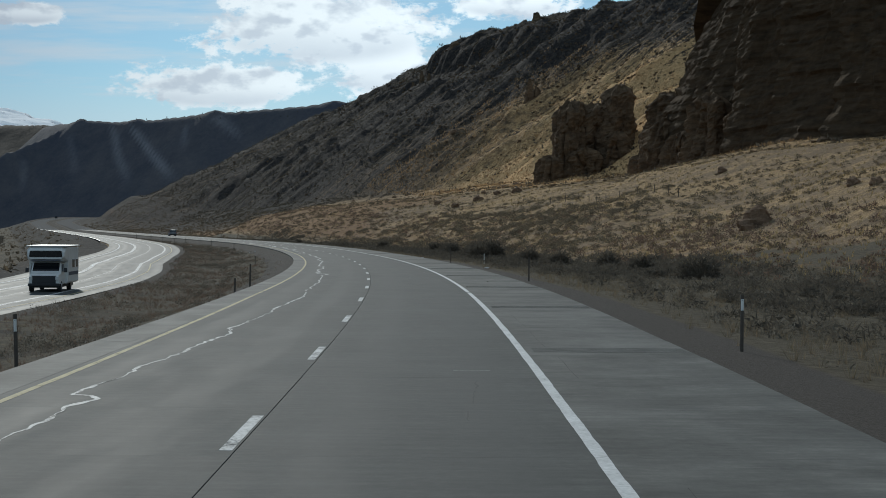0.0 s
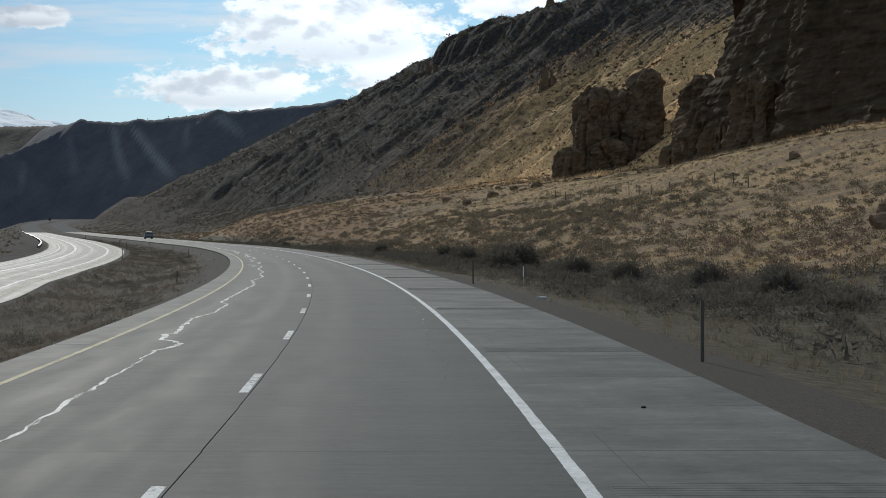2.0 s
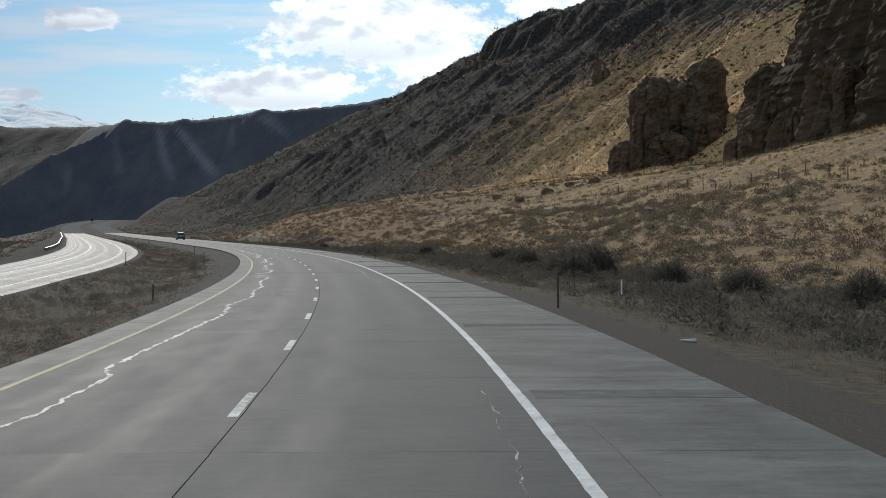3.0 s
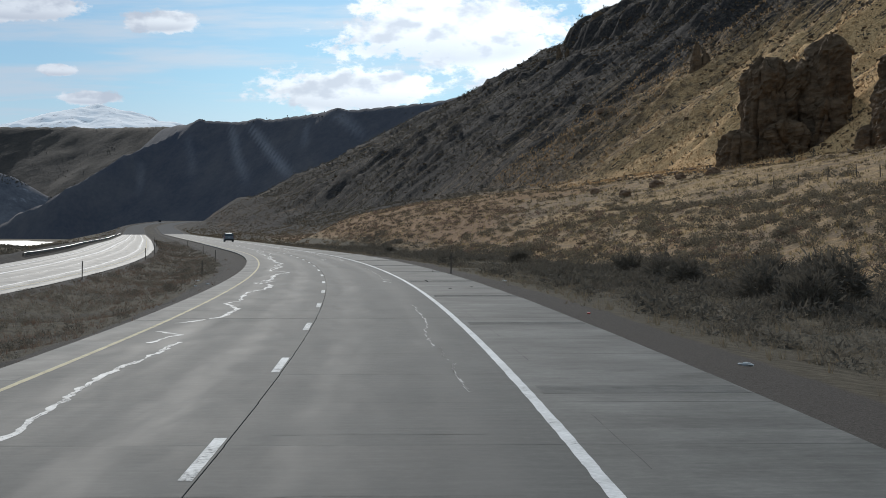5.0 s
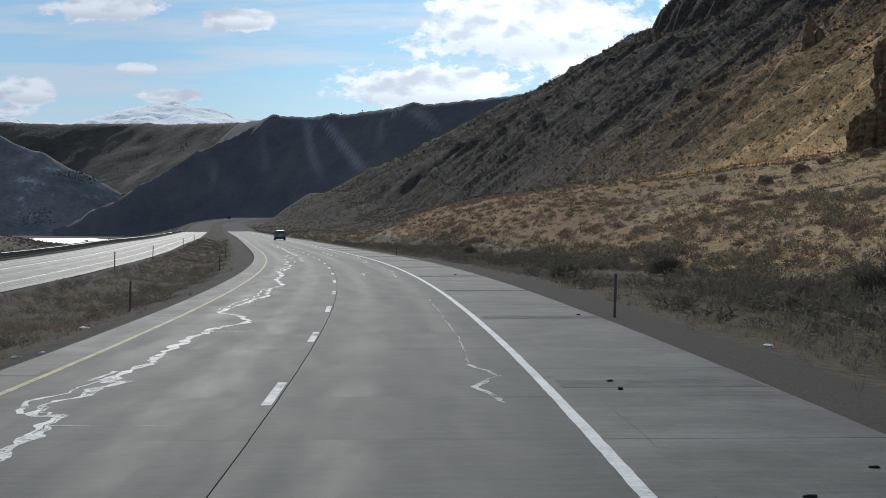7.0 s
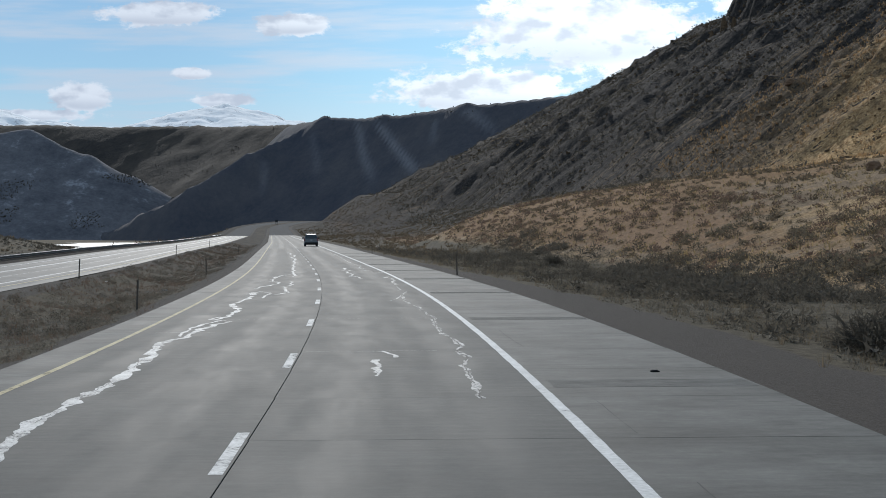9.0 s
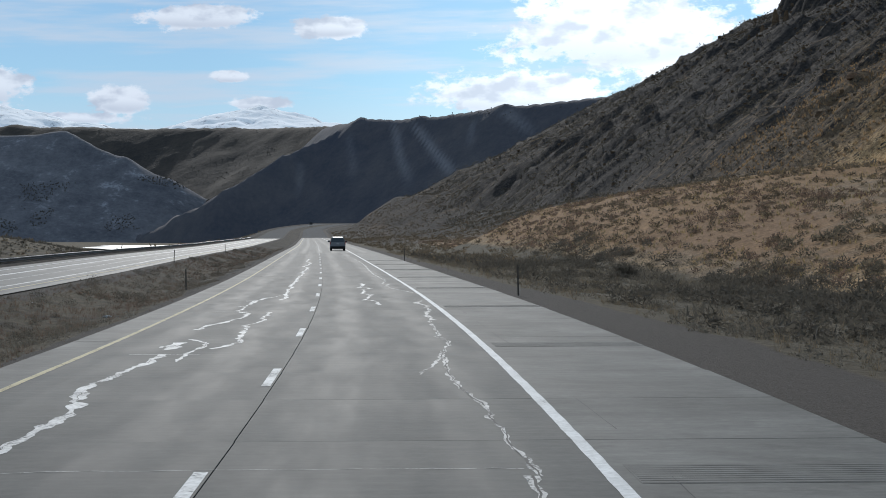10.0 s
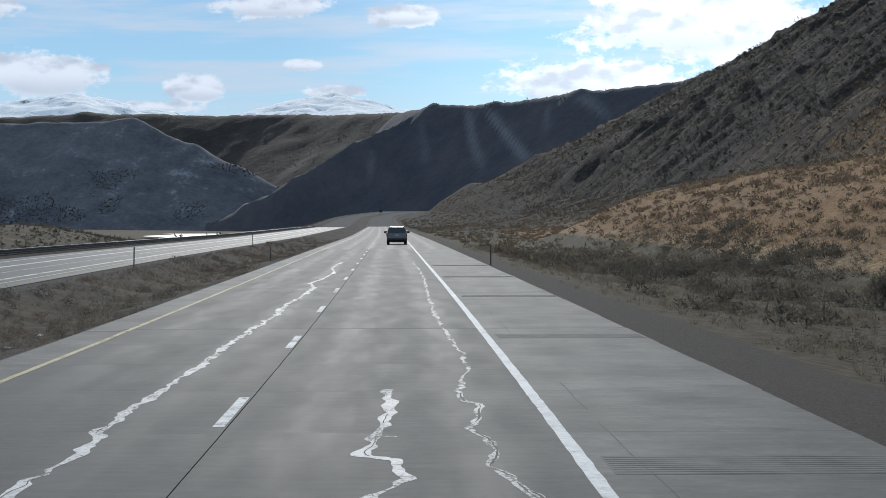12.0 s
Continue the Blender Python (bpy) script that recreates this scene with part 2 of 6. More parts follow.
    gv = maths(t, "ADD", sep.outputs[0], maths(t, "MULTIPLY", maths(t, "SUBTRACT", mid, 0.5), 0.5))
    c = mix(t, smooth(t, gv, 0.4, 0.6), c, gravel)
    sc = maths(t, "ADD", zone.outputs[2], maths(t, "ADD", maths(t, "MULTIPLY", maths(t, "SUBTRACT", mid, 0.5), 0.9), maths(t, "MULTIPLY", maths(t, "SUBTRACT", run, 0.5), 0.8)))
    c = mix(t, maths(t, "MULTIPLY", smooth(t, sc, 0.35, 0.75), 0.85), c, ramp(t, clod, [(0.38, (0.018, 0.017, 0.017)), (0.52, (0.046, 0.041, 0.038)), (0.66, (0.12, 0.1, 0.082))]))
    rd = maths(t, "ADD", sep.outputs[2], maths(t, "MULTIPLY", maths(t, "SUBTRACT", mid, 0.5), 0.9))
    c = mix(t, maths(t, "MULTIPLY", smooth(t, rd, 0.45, 0.75), 0.75), c, ramp(t, small, [(0.3, (0.11, 0.064, 0.036)), (0.7, (0.31, 0.175, 0.086))]))
    t.links.new(c, b.inputs["Base Color"])
    b.inputs["Roughness"].default_value = 0.95
    b.inputs["Specular IOR Level"].default_value = 0.03
    ribs = maths(t, "MULTIPLY", maths(t, "MULTIPLY", run, 6.0), zone.outputs[0])
    fine = noise_fac(t, 40.0, 3.0, 0.7, pos)
    bump(t, b, maths(t, "ADD", ribs, maths(t, "ADD", maths(t, "MULTIPLY", small, 0.6), maths(t, "ADD", maths(t, "MULTIPLY", tiny, 0.25), maths(t, "MULTIPLY", fine, 0.12)))), 0.9, 0.14)
    return m


def mat_rock(name, dark, light, scale=1.0, strata=1.0):
    m, t, b = material(name)
    pos = node(t, "ShaderNodeNewGeometry").outputs["Position"]
    xyz = node(t, "ShaderNodeSeparateXYZ", {0: pos})
    flat = node(t, "ShaderNodeCombineXYZ", {0: maths(t, "MULTIPLY", xyz.outputs[0], 0.18), 1: maths(t, "MULTIPLY", xyz.outputs[1], 0.18), 2: maths(t, "MULTIPLY", xyz.outputs[2], strata)}).outputs[0]
    bed = noise_fac(t, 0.9 * scale, 6.0, 0.65, flat)
    mid = noise_fac(t, 0.35 * scale, 7.0, 0.65, pos)
    tiny = noise_fac(t, 4.0 * scale, 5.0, 0.7, pos)
    f = maths(t, "ADD", maths(t, "MULTIPLY", bed, 0.55), maths(t, "ADD", maths(t, "MULTIPLY", mid, 0.35), maths(t, "MULTIPLY", tiny, 0.1)))
    t.links.new(ramp(t, f, [(0.36, dark), (0.64, light)]), b.inputs["Base Color"])
    b.inputs["Roughness"].default_value = 0.95
    b.inputs["Specular IOR Level"].default_value = 0.05
    bump(t, b, maths(t, "ADD", maths(t, "MULTIPLY", bed, 1.5), tiny), 0.8, 0.4 / scale)
    return m


def mat_far(name, lit, dark, snow=0.0, white=(0.82, 0.84, 0.88), chutes=0.0):
    """Far slopes: scrub and rock in patches, pale scree chutes, snow where it lies."""
    m, t, b = material(name)
    geo = node(t, "ShaderNodeNewGeometry")
    pos = geo.outputs["Position"]
    xyz = node(t, "ShaderNodeSeparateXYZ", {0: pos})
    col = node(t, "ShaderNodeCombineXYZ", {0: xyz.outputs[0], 1: xyz.outputs[1], 2: maths(t, "MULTIPLY", xyz.outputs[2], 0.25)}).outputs[0]
    big = noise_fac(t, 0.006, 6.0, 0.6, pos)
    mid = noise_fac(t, 0.03, 8.0, 0.68, col)
    tiny = noise_fac(t, 0.16, 6.0, 0.7, pos)
    f = maths(t, "ADD", maths(t, "MULTIPLY", big, 0.4), maths(t, "ADD", maths(t, "MULTIPLY", mid, 0.35), maths(t, "MULTIPLY", tiny, 0.25)))
    c = ramp(t, f, [(0.4, dark), (0.6, lit)])
    if chutes:
        k = node(t, "ShaderNodeAttribute", attribute_name="chute").outputs["Fac"]
        k = maths(t, "MULTIPLY", k, maths(t, "ADD", 0.35, tiny))
        c = mix(t, maths(t, "MULTIPLY", k, chutes, True), c, (0.27, 0.265, 0.28))
    if snow > 0:
        nz = node(t, "ShaderNodeSeparateXYZ", {0: geo.outputs["Normal"]}).outputs[2]
        s = maths(t, "ADD", maths(t, "ADD", maths(t, "MULTIPLY", mid, 0.8), maths(t, "MULTIPLY", tiny, 0.3)), maths(t, "MULTIPLY", nz, 0.35))
        c = mix(t, smooth(t, s, 1.1 - snow, 1.24 - snow), c, white)
    t.links.new(c, b.inputs["Base Color"])
    b.inputs["Roughness"].default_value = 0.95
    b.inputs["Specular IOR Level"].default_value = 0.1
    bump(t, b, maths(t, "ADD", mid, maths(t, "MULTIPLY", tiny, 0.3)), 0.5, 4.0)
    return m


def mat_leaf(name, colours, rough=0.85, thin=0.4):
    """Foliage: one tone a clump, a part of the light passing through."""
    m, t, b = material(name)
    isl = node(t, "ShaderNodeNewGeometry").outputs["Random Per Island"]
    c = ramp(t, isl, [(i / max(1, len(colours) - 1), c) for i, c in enumerate(colours)])
    t.links.new(c, b.inputs["Base Color"])
    b.inputs["Roughness"].default_value = rough
    b.inputs["Specular IOR Level"].default_value = 0.1
    tr = node(t, "ShaderNodeBsdfTranslucent", {"Color": c})
    mx = node(t, "ShaderNodeMixShader", {0: thin, 1: b.outputs[0], 2: tr.outputs[0]})
    t.links.new(mx.outputs[0], t.nodes["Material Output"].inputs["Surface"])
    return m


M_slab = mat_concrete("lane_concrete", (0.101, 0.1, 0.094), 0.73, True, 0.03, 0.3, mottle=0.42)
M_shoulder = mat_concrete("shoulder_concrete", (0.125, 0.122, 0.112), 0.73, True, 0.035, mottle=1.5)
M_far_road = mat_concrete("far_concrete", (0.101, 0.1, 0.094), 0.72, False, 0.03, 0.3)
M_worn_road = mat_concrete("polished_concrete", (0.078, 0.08, 0.078), 0.64, False, 0.027, 0.3, 3.9)
# lane concrete darkened for the climb, where the sun's glint is lost
M_dim_road = mat_concrete("road_without_glint", (0.056, 0.059, 0.064), 0.85, False, 0.012, 0.2, mottle=0.6)
M_joint = mat_plain("joint_filler", (0.05, 0.049, 0.047), 0.8)
def mat_worn(name, dark, light, lo, hi, scale, rough=0.7, spec=0.15):
    """A thin worn coat, flaked off in places so that the concrete shows through."""
    m, t, b = material(name)
    pos = node(t, "ShaderNodeNewGeometry").outputs["Position"]
    f = maths(t, "ADD", maths(t, "MULTIPLY", noise_fac(t, scale, 6.0, 0.72, pos), 0.6), maths(t, "MULTIPLY", noise_fac(t, 1.1, 4.0, 0.6, pos), 0.4))
    t.links.new(ramp(t, f, [(0.4, dark), (0.62, light)]), b.inputs["Base Color"])
    b.inputs["Roughness"].default_value = rough
    b.inputs["Specular IOR Level"].default_value = spec
    mx = node(t, "ShaderNodeMixShader", {0: smooth(t, f, lo, hi), 1: node(t, "ShaderNodeBsdfTransparent").outputs[0], 2: b.outputs[0]})
    t.links.new(mx.outputs[0], t.nodes["Material Output"].inputs["Surface"])
    return m


M_seal = mat_worn("crack_sealant", (0.2, 0.2, 0.197), (0.58, 0.58, 0.57), 0.37, 0.49, 22.0)
M_seal_old = mat_worn("old_crack_sealant", (0.15, 0.15, 0.147), (0.42, 0.42, 0.41), 0.39, 0.52, 18.0)
M_white = mat_worn("white_road_paint", (0.42, 0.42, 0.41), (0.66, 0.66, 0.65), 0.32, 0.42, 14.0, 0.75)
M_dash = mat_worn("worn_dash_paint", (0.34, 0.34, 0.33), (0.64, 0.64, 0.63), 0.39, 0.49, 16.0, 0.75)
M_yellow = mat_worn("yellow_road_paint", (0.3, 0.255, 0.145), (0.5, 0.42, 0.23), 0.34, 0.46, 15.0, 0.8)
M_crack = mat_plain("open_crack", (0.03, 0.028, 0.026), 0.9)
M_dark_patch = mat_plain("rumble_asphalt", (0.121, 0.119, 0.11), 0.75, var=0.3, scale=2.0, spec=0.04)
M_ground = mat_ground()
M_cliff = mat_rock("dark_tuff", (0.042, 0.03, 0.019), (0.125, 0.086, 0.052), 1.0, 0.9)
M_crag = mat_rock("brown_tuff", (0.06, 0.042, 0.028), (0.21, 0.143, 0.087), 1.3, 0.5)
M_boulder = mat_rock("brown_boulder", (0.11, 0.075, 0.05), (0.32, 0.21, 0.135), 2.2, 1.0)
# far ridge and left hill: haze is put into the raised, bluish tones
M_far = mat_far("far_hill_scrub_hazy", (0.112, 0.106, 0.11), (0.06, 0.064, 0.08), chutes=0.85)
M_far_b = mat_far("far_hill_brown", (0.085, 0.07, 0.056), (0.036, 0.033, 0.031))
M_far_l = mat_far("far_hill_dusting_hazy", (0.17, 0.168, 0.18), (0.07, 0.073, 0.086), 0.18, (0.28, 0.285, 0.31))
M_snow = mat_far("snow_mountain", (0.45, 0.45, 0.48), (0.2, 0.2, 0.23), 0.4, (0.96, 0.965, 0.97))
M_sage = mat_leaf("sagebrush_leaves", [(0.09, 0.074, 0.054), (0.14, 0.112, 0.078), (0.2, 0.155, 0.102), (0.115, 0.096, 0.072)])
M_sage_grey = mat_leaf("grey_sage_leaves", [(0.095, 0.082, 0.062), (0.15, 0.127, 0.093), (0.22, 0.182, 0.125), (0.11, 0.096, 0.073)])
M_brush = mat_leaf("greasewood_twigs", [(0.075, 0.067, 0.055), (0.125, 0.11, 0.088), (0.095, 0.087, 0.07)])
M_scrub = mat_leaf("grey_scrub_twigs", [(0.12, 0.107, 0.087), (0.18, 0.158, 0.125), (0.145, 0.13, 0.105)])
M_straw = mat_leaf("dry_grass_blades", [(0.37, 0.24, 0.125), (0.5, 0.34, 0.175), (0.27, 0.17, 0.09), (0.43, 0.29, 0.15)])
M_apron = mat_leaf("bunch_grass_blades", [(0.36, 0.25, 0.125), (0.46, 0.34, 0.17), (0.24, 0.18, 0.09), (0.3, 0.25, 0.13), (0.17, 0.13, 0.075)])
M_grass = mat_leaf("verge_grass_blades", [(0.165, 0.132, 0.092), (0.215, 0.17, 0.115), (0.13, 0.11, 0.08), (0.15, 0.135, 0.09)], thin=0.5)
M_russet = mat_leaf("russet_weed_stems", [(0.15, 0.104, 0.077), (0.19, 0.132, 0.097), (0.115, 0.086, 0.067), (0.165, 0.125, 0.096)], thin=0.5)
M_steel = mat_plain("galvanised_steel", (0.42, 0.43, 0.44), 0.42, 0.9, 0.15, 3.0)
M_post = mat_plain("weathered_post_steel", (0.09, 0.075, 0.06), 0.7, 0.3, 0.25, 6.0)
M_reflector = mat_plain("reflector_white", (0.75, 0.75, 0.72), 0.3)
M_plastic = mat_plain("black_rubber", (0.02, 0.02, 0.021), 0.95, spec=0.1)


def mat_water():
    m, t, b = material("river_water")
    b.inputs["Base Color"].default_value = (0.03, 0.045, 0.05, 1)
    b.inputs["Roughness"].default_value = 0.3
    pos = node(t, "ShaderNodeNewGeometry").outputs["Position"]
    bump(t, b, noise_fac(t, 0.5, 4.0, 0.6, pos), 0.4, 0.2)
    return m


M_water = mat_water()


# ---- mesh helpers ----
def mesh_ob(name, verts, faces, mat, parent=None, label="", smooth_shade=False, mats=None):
    me = bpy.data.meshes.new(name)
    me.from_pydata([tuple(v) for v in verts] if not isinstance(verts, np.ndarray) else verts.tolist(), [], faces if isinstance(faces, list) else faces.tolist())
    for m in (mats or [mat]):
        me.materials.append(m)
    if smooth_shade:
        me.polygons.foreach_set("use_smooth", [True] * len(me.polygons))
    me.update()
    ob = new(name, me)
    if parent:
        ob.parent = parent
    if label:
        tagged(ob, label)
    return ob


def part(name, bm, mat, parent, label=""):
    me = bpy.data.meshes.new(name)
    bm.normal_update()
    bm.to_mesh(me)
    bm.free()
    me.materials.append(mat)
    ob = new(name, me)
    ob.parent = parent
    if label:
        tagged(ob, label)
    return ob


def box(bm, x0, x1, y0, y1, z0, z1, bevel=0.0, segs=2):
    r = bmesh.ops.create_cube(bm, size=1.0)
    vs = r["verts"]
    for v in vs:
        v.co = Vector(((x0 + x1) / 2 + v.co.x * (x1 - x0), (y0 + y1) / 2 + v.co.y * (y1 - y0), (z0 + z1) / 2 + v.co.z * (z1 - z0)))
    if bevel:
        es = list({e for v in vs for e in v.link_edges})
        bmesh.ops.bevel(bm, geom=es, offset=bevel, segments=segs, profile=0.5, affect="EDGES")
    return vs


def grid_faces(nr, nc):
    i = np.arange((nr - 1) * (nc - 1))
    r, c = i // (nc - 1), i % (nc - 1)
    a = r * nc + c
    return np.stack([a, a + 1, a + nc + 1, a + nc], 1)


def hash01(ix, iy, seed):
    h = (ix.astype(np.int64) * 374761393 + iy.astype(np.int64) * 668265263 + seed * 974634777) & 0xFFFFFFFF
    h = ((h ^ (h >> 13)) * 1274126177) & 0xFFFFFFFF
    return ((h ^ (h >> 16)) & 0xFFFF) / 65535.0


def vnoise(x, y, seed=0):
    ix, iy = np.floor(x), np.floor(y)
    fx, fy = x - ix, y - iy
    fx, fy = fx * fx * (3 - 2 * fx), fy * fy * (3 - 2 * fy)
    a, b = hash01(ix, iy, seed), hash01(ix + 1, iy, seed)
    c, d = hash01(ix, iy + 1, seed), hash01(ix + 1, iy + 1, seed)
    return (a + (b - a) * fx) * (1 - fy) + (c + (d - c) * fx) * fy - 0.5


def fbm(x, y, octaves=4, seed=0):
    out, amp = np.zeros(np.broadcast(x, y).shape), 1.0
    for o in range(octaves):
        out = out + amp * vnoise(x * 2 ** o + 17.3 * o, y * 2 ** o - 9.1 * o, seed + o)
        amp *= 0.5
    return out


def sstep(x, a, b):
    k = np.clip((x - a) / (b - a), 0, 1)
    return k * k * (3 - 2 * k)


# ---- the line of the road ----
# s: metres along the dashed line; u: metres to its right
S_KNOTS = [-300, 0, 60, 120, 180, 240, 300, 360, 410, 520, 600, 680, 1250, 1400, 2600]
BEND = [0, -6.7, 84.5, 84.9, 69.6, 80.2, 76.8, 14.3, 0, 0, 7, 0, 0, -62, -62]
ZS_KNOTS = [-300, 0, 60, 120, 180, 240, 300, 360, 480, 620, 1040, 1380, 1630, 2600]
ZS = [0, 0, 0.01, -0.09, -0.15, -0.1, 0, 0.05, 0.3, 0.5, 1.8, 7.0, 12.5, 20]
S_LINE = np.arange(-300, 2600, 1.0)


def running(v):
    return np.concatenate([[0], np.cumsum((v[1:] + v[:-1]) / 2)])


TH = running(np.interp(S_LINE, S_KNOTS, BEND) * 1e-5)
TH -= np.interp(0, S_LINE, TH)
X_LINE, Y_LINE = running(-np.sin(TH)), running(np.cos(TH))
X_LINE -= np.interp(0, S_LINE, X_LINE)
Y_LINE -= np.interp(0, S_LINE, Y_LINE)


def place(s, u, z):
    """World points from places along and beside the road."""
    s, u, z = np.broadcast_arrays(np.asarray(s, float), np.asarray(u, float), np.asarray(z, float))
    a = np.interp(s, S_LINE, TH)
    return np.stack([np.interp(s, S_LINE, X_LINE) + u * np.cos(a), np.interp(s, S_LINE, Y_LINE) + u * np.sin(a), z], -1)


def road_z(s):
    return np.interp(s, ZS_KNOTS, ZS)


W_LANE, W_LEFT, SH_R, SH_L = 3.66, 3.8, 3.15, 0.9
EDGE_R, EDGE_L = W_LANE + SH_R, -(W_LEFT + SH_L)


def other_edge(s):
    """Edge of the opposite carriageway next to the median."""
    return np.interp(s, [-200, 70, 130, 150, 175, 205, 240, 270, 300, 340, 390, 2600], [-18, -16.4, -15.8, -15.9, -17.1, -16.9, -15.9, -15.2, -14.6, -14.1, -13.5, -13.5])


def other_drop(s):
    return np.interp(s, [-200, 70, 130, 170, 230, 310, 450, 2600], [-1.6, -1.6, -1.5, -1.15, -0.85, -0.45, -0.2, -0.2])


OTHER_W = 10.9


def ground_z(s, u, rough=True):
    """Height of the land at the place s, u."""
    s, u = np.broadcast_arrays(np.asarray(s, float), np.asarray(u, float))
    zr = road_z(s)
    # right side: verge, ditch, apron, steep slope, plateau
    shift = np.interp(s, [-300, 440, 600, 690, 950, 1150, 1300, 1900], [26, 26, 22, 0, -30, -44, -52, -52])
    near = np.interp(s, [-300, 380, 470, 580, 640, 720, 2600], [0, 0, -9, -14, 6, 0, 0])
    ua = u - near * sstep(u, 14, 40) * (1 - sstep(u, 60, 110))
    flat = np.interp(ua, [6, EDGE_R, 9.5, 16, 27, 34, 50, 62, 96, 122, 145], [-0.25, -0.12, -0.35, -1.0, -1.0, 0.6, 5.4, 8.2, 12.8, 17.2, 20])
    late = sstep(s, 600, 760)
    flat2 = np.interp(np.where(u > 9.5, 9.5 + (u - 9.5) * (1 + 1.6 * sstep(s, 1000, 1300)), u), [6, EDGE_R, 9.5, 16, 40, 60, 75, 122], [-0.25, -0.12, -0.35, -1.0, 0.5, 4, 9, 20])
    flat = flat * (1 - late) + flat2 * late
    flat = flat + 4.5 * sstep(u, 55, 100) * (1 - sstep(s, 320, 450)) - 1.5 * np.exp(-((u - 47) / 11.0) ** 2) * (1 - sstep(s, 205, 290))
    us = u - 118 - shift
    wob = 14 * fbm(s / 120.0, us * 0 + 3.0, 3, 5) + 7 * fbm(s / 33.0, us / 90.0, 3, 6)
    steep = np.maximum(us + wob, 0)
    crest = 101 + 6 * (1 - sstep(s, 850, 1000)) + 12 * fbm(s / 160.0, us * 0, 3, 9) - 15 * sstep(s, 1110, 1290)
    hill = np.interp(s, [0, 650, 950, 1150, 1300], [0.74, 0.73, 0.63, 0.55, 0.47]) * steep * np.interp(steep, [0, 30, 90, 140], [0.86, 0.95, 1.02, 1.0])
    top = crest - 19
    hill = np.where(hill > top - 8, top - 8 + 8 * (1 - np.exp(-(hill - top + 8) / 8)) + 0.06 * np.maximum(steep - 120, 0), hill)
    right = np.minimum(flat, 24.5 + 0 * flat) + hill
    right = np.where(us > 4, np.maximum(right, np.minimum(flat, 24.5)), right)
    # median
    oe = other_edge(s)
    od = other_drop(s)
    k = np.clip((u - EDGE_L) / (oe - EDGE_L), 0, 1)
    med = -0.12 + k * od - 0.75 * np.sin(np.pi * k) ** np.where(k > 0.5, 1.7, 0.9) + 0.1 * sstep(k, 0.6, 1)
    # left side: verge, bank, river flat
    ol = oe - OTHER_W
    left = np.interp(u - ol, [-2000, -900, -420, -200, -60, -22, -6, -2, 0], [3, -1, -5, -5.8, -5.6, -4.4, -0.9, -0.4, -0.12]) + od - zr * (1 - sstep(u - ol, -70, -8))
    # low dark berm behind the guardrail
    left = left + 0.95 * sstep(s, 270, 330) * (sstep(u - ol, -11, -4) * (1 - sstep(u - ol, -2.2, -0.5)))
    bank = 8.0 * np.exp(-((s - 790) / 85.0) ** 2 - ((u + 97) / 26.0) ** 2) + 6.0 * np.exp(-((s - 930) / 120.0) ** 2 - ((u + 150) / 40.0) ** 2)
    left = left + bank
    z = np.where(u > 0, right, np.where(u > oe, med, left))
    z = np.where((u > EDGE_L) & (u < EDGE_R), -0.14, z)
    z = np.where((u < oe) & (u > ol), od - 0.06, z)
    if rough:
        off = sstep(u, EDGE_R + 0.5, 14) + (1 - sstep(u, ol - 8, ol - 0.6)) + sstep(k, 0.08, 0.3) * (1 - sstep(k, 0.7, 0.92))
        z = z + off * (0.35 * fbm(s / 7.0, u / 7.0, 4, 21))
        apron = sstep(u, 30, 60)
        z = z + apron * (2.2 * fbm(s / 38.0, u / 30.0, 4, 31))
        # gullies that run down the slope
        sl = sstep(us + wob, 0, 25) * (1 - 0.7 * sstep(hill, top - 10, top + 2))
        rill = np.abs(fbm(s / 26.0 + us / 160.0, us / 170.0, 3, 41)) * -8 + np.abs(fbm(s / 9.0 + us / 60.0, us / 70.0, 2, 44)) * -3.2
        fine = np.abs(fbm(s / 4.2 + us / 50.0, us / 55.0, 2, 47)) * -1.6
        rill = rill + fine * (1 - sstep(s, 760, 860)) + 0.4
        lump = (3.0 + 3.0 * sstep(hill, 40, 70)) * fbm(s / 14.0, us / 22.0, 4, 51) + np.maximum(fbm(s / 6.0, us / 6.0, 3, 55) - 0.2, 0) * 6
        z = z + sl * ((rill + 2.2) * (1 - 0.55 * sstep(s, 640, 800)) + lump)
        # broken rim rock
        rim = sstep(hill, top - 14, top - 3) * (1 - sstep(steep, 150, 190))
        z = z + rim * 5.0 * np.maximum(fbm(s / 8.0, us / 10.0, 3, 61) + 0.12, 0)
        # a low cliff of cap rock along the middle of the crest, ending abruptly
        cap = np.interp(s, [700, 800, 860, 930, 955, 970, 976, 990], [0, 2, 6, 9, 12, 10, 4, 0]) * (1 + 0.5 * fbm(s / 14.0, us * 0, 3, 67))
        z = z + cap * sstep(hill + 3 * fbm(s / 9.0, us * 0, 2, 69), top - 15, top - 10) * (1 - sstep(steep, 170, 230))
    return z + zr


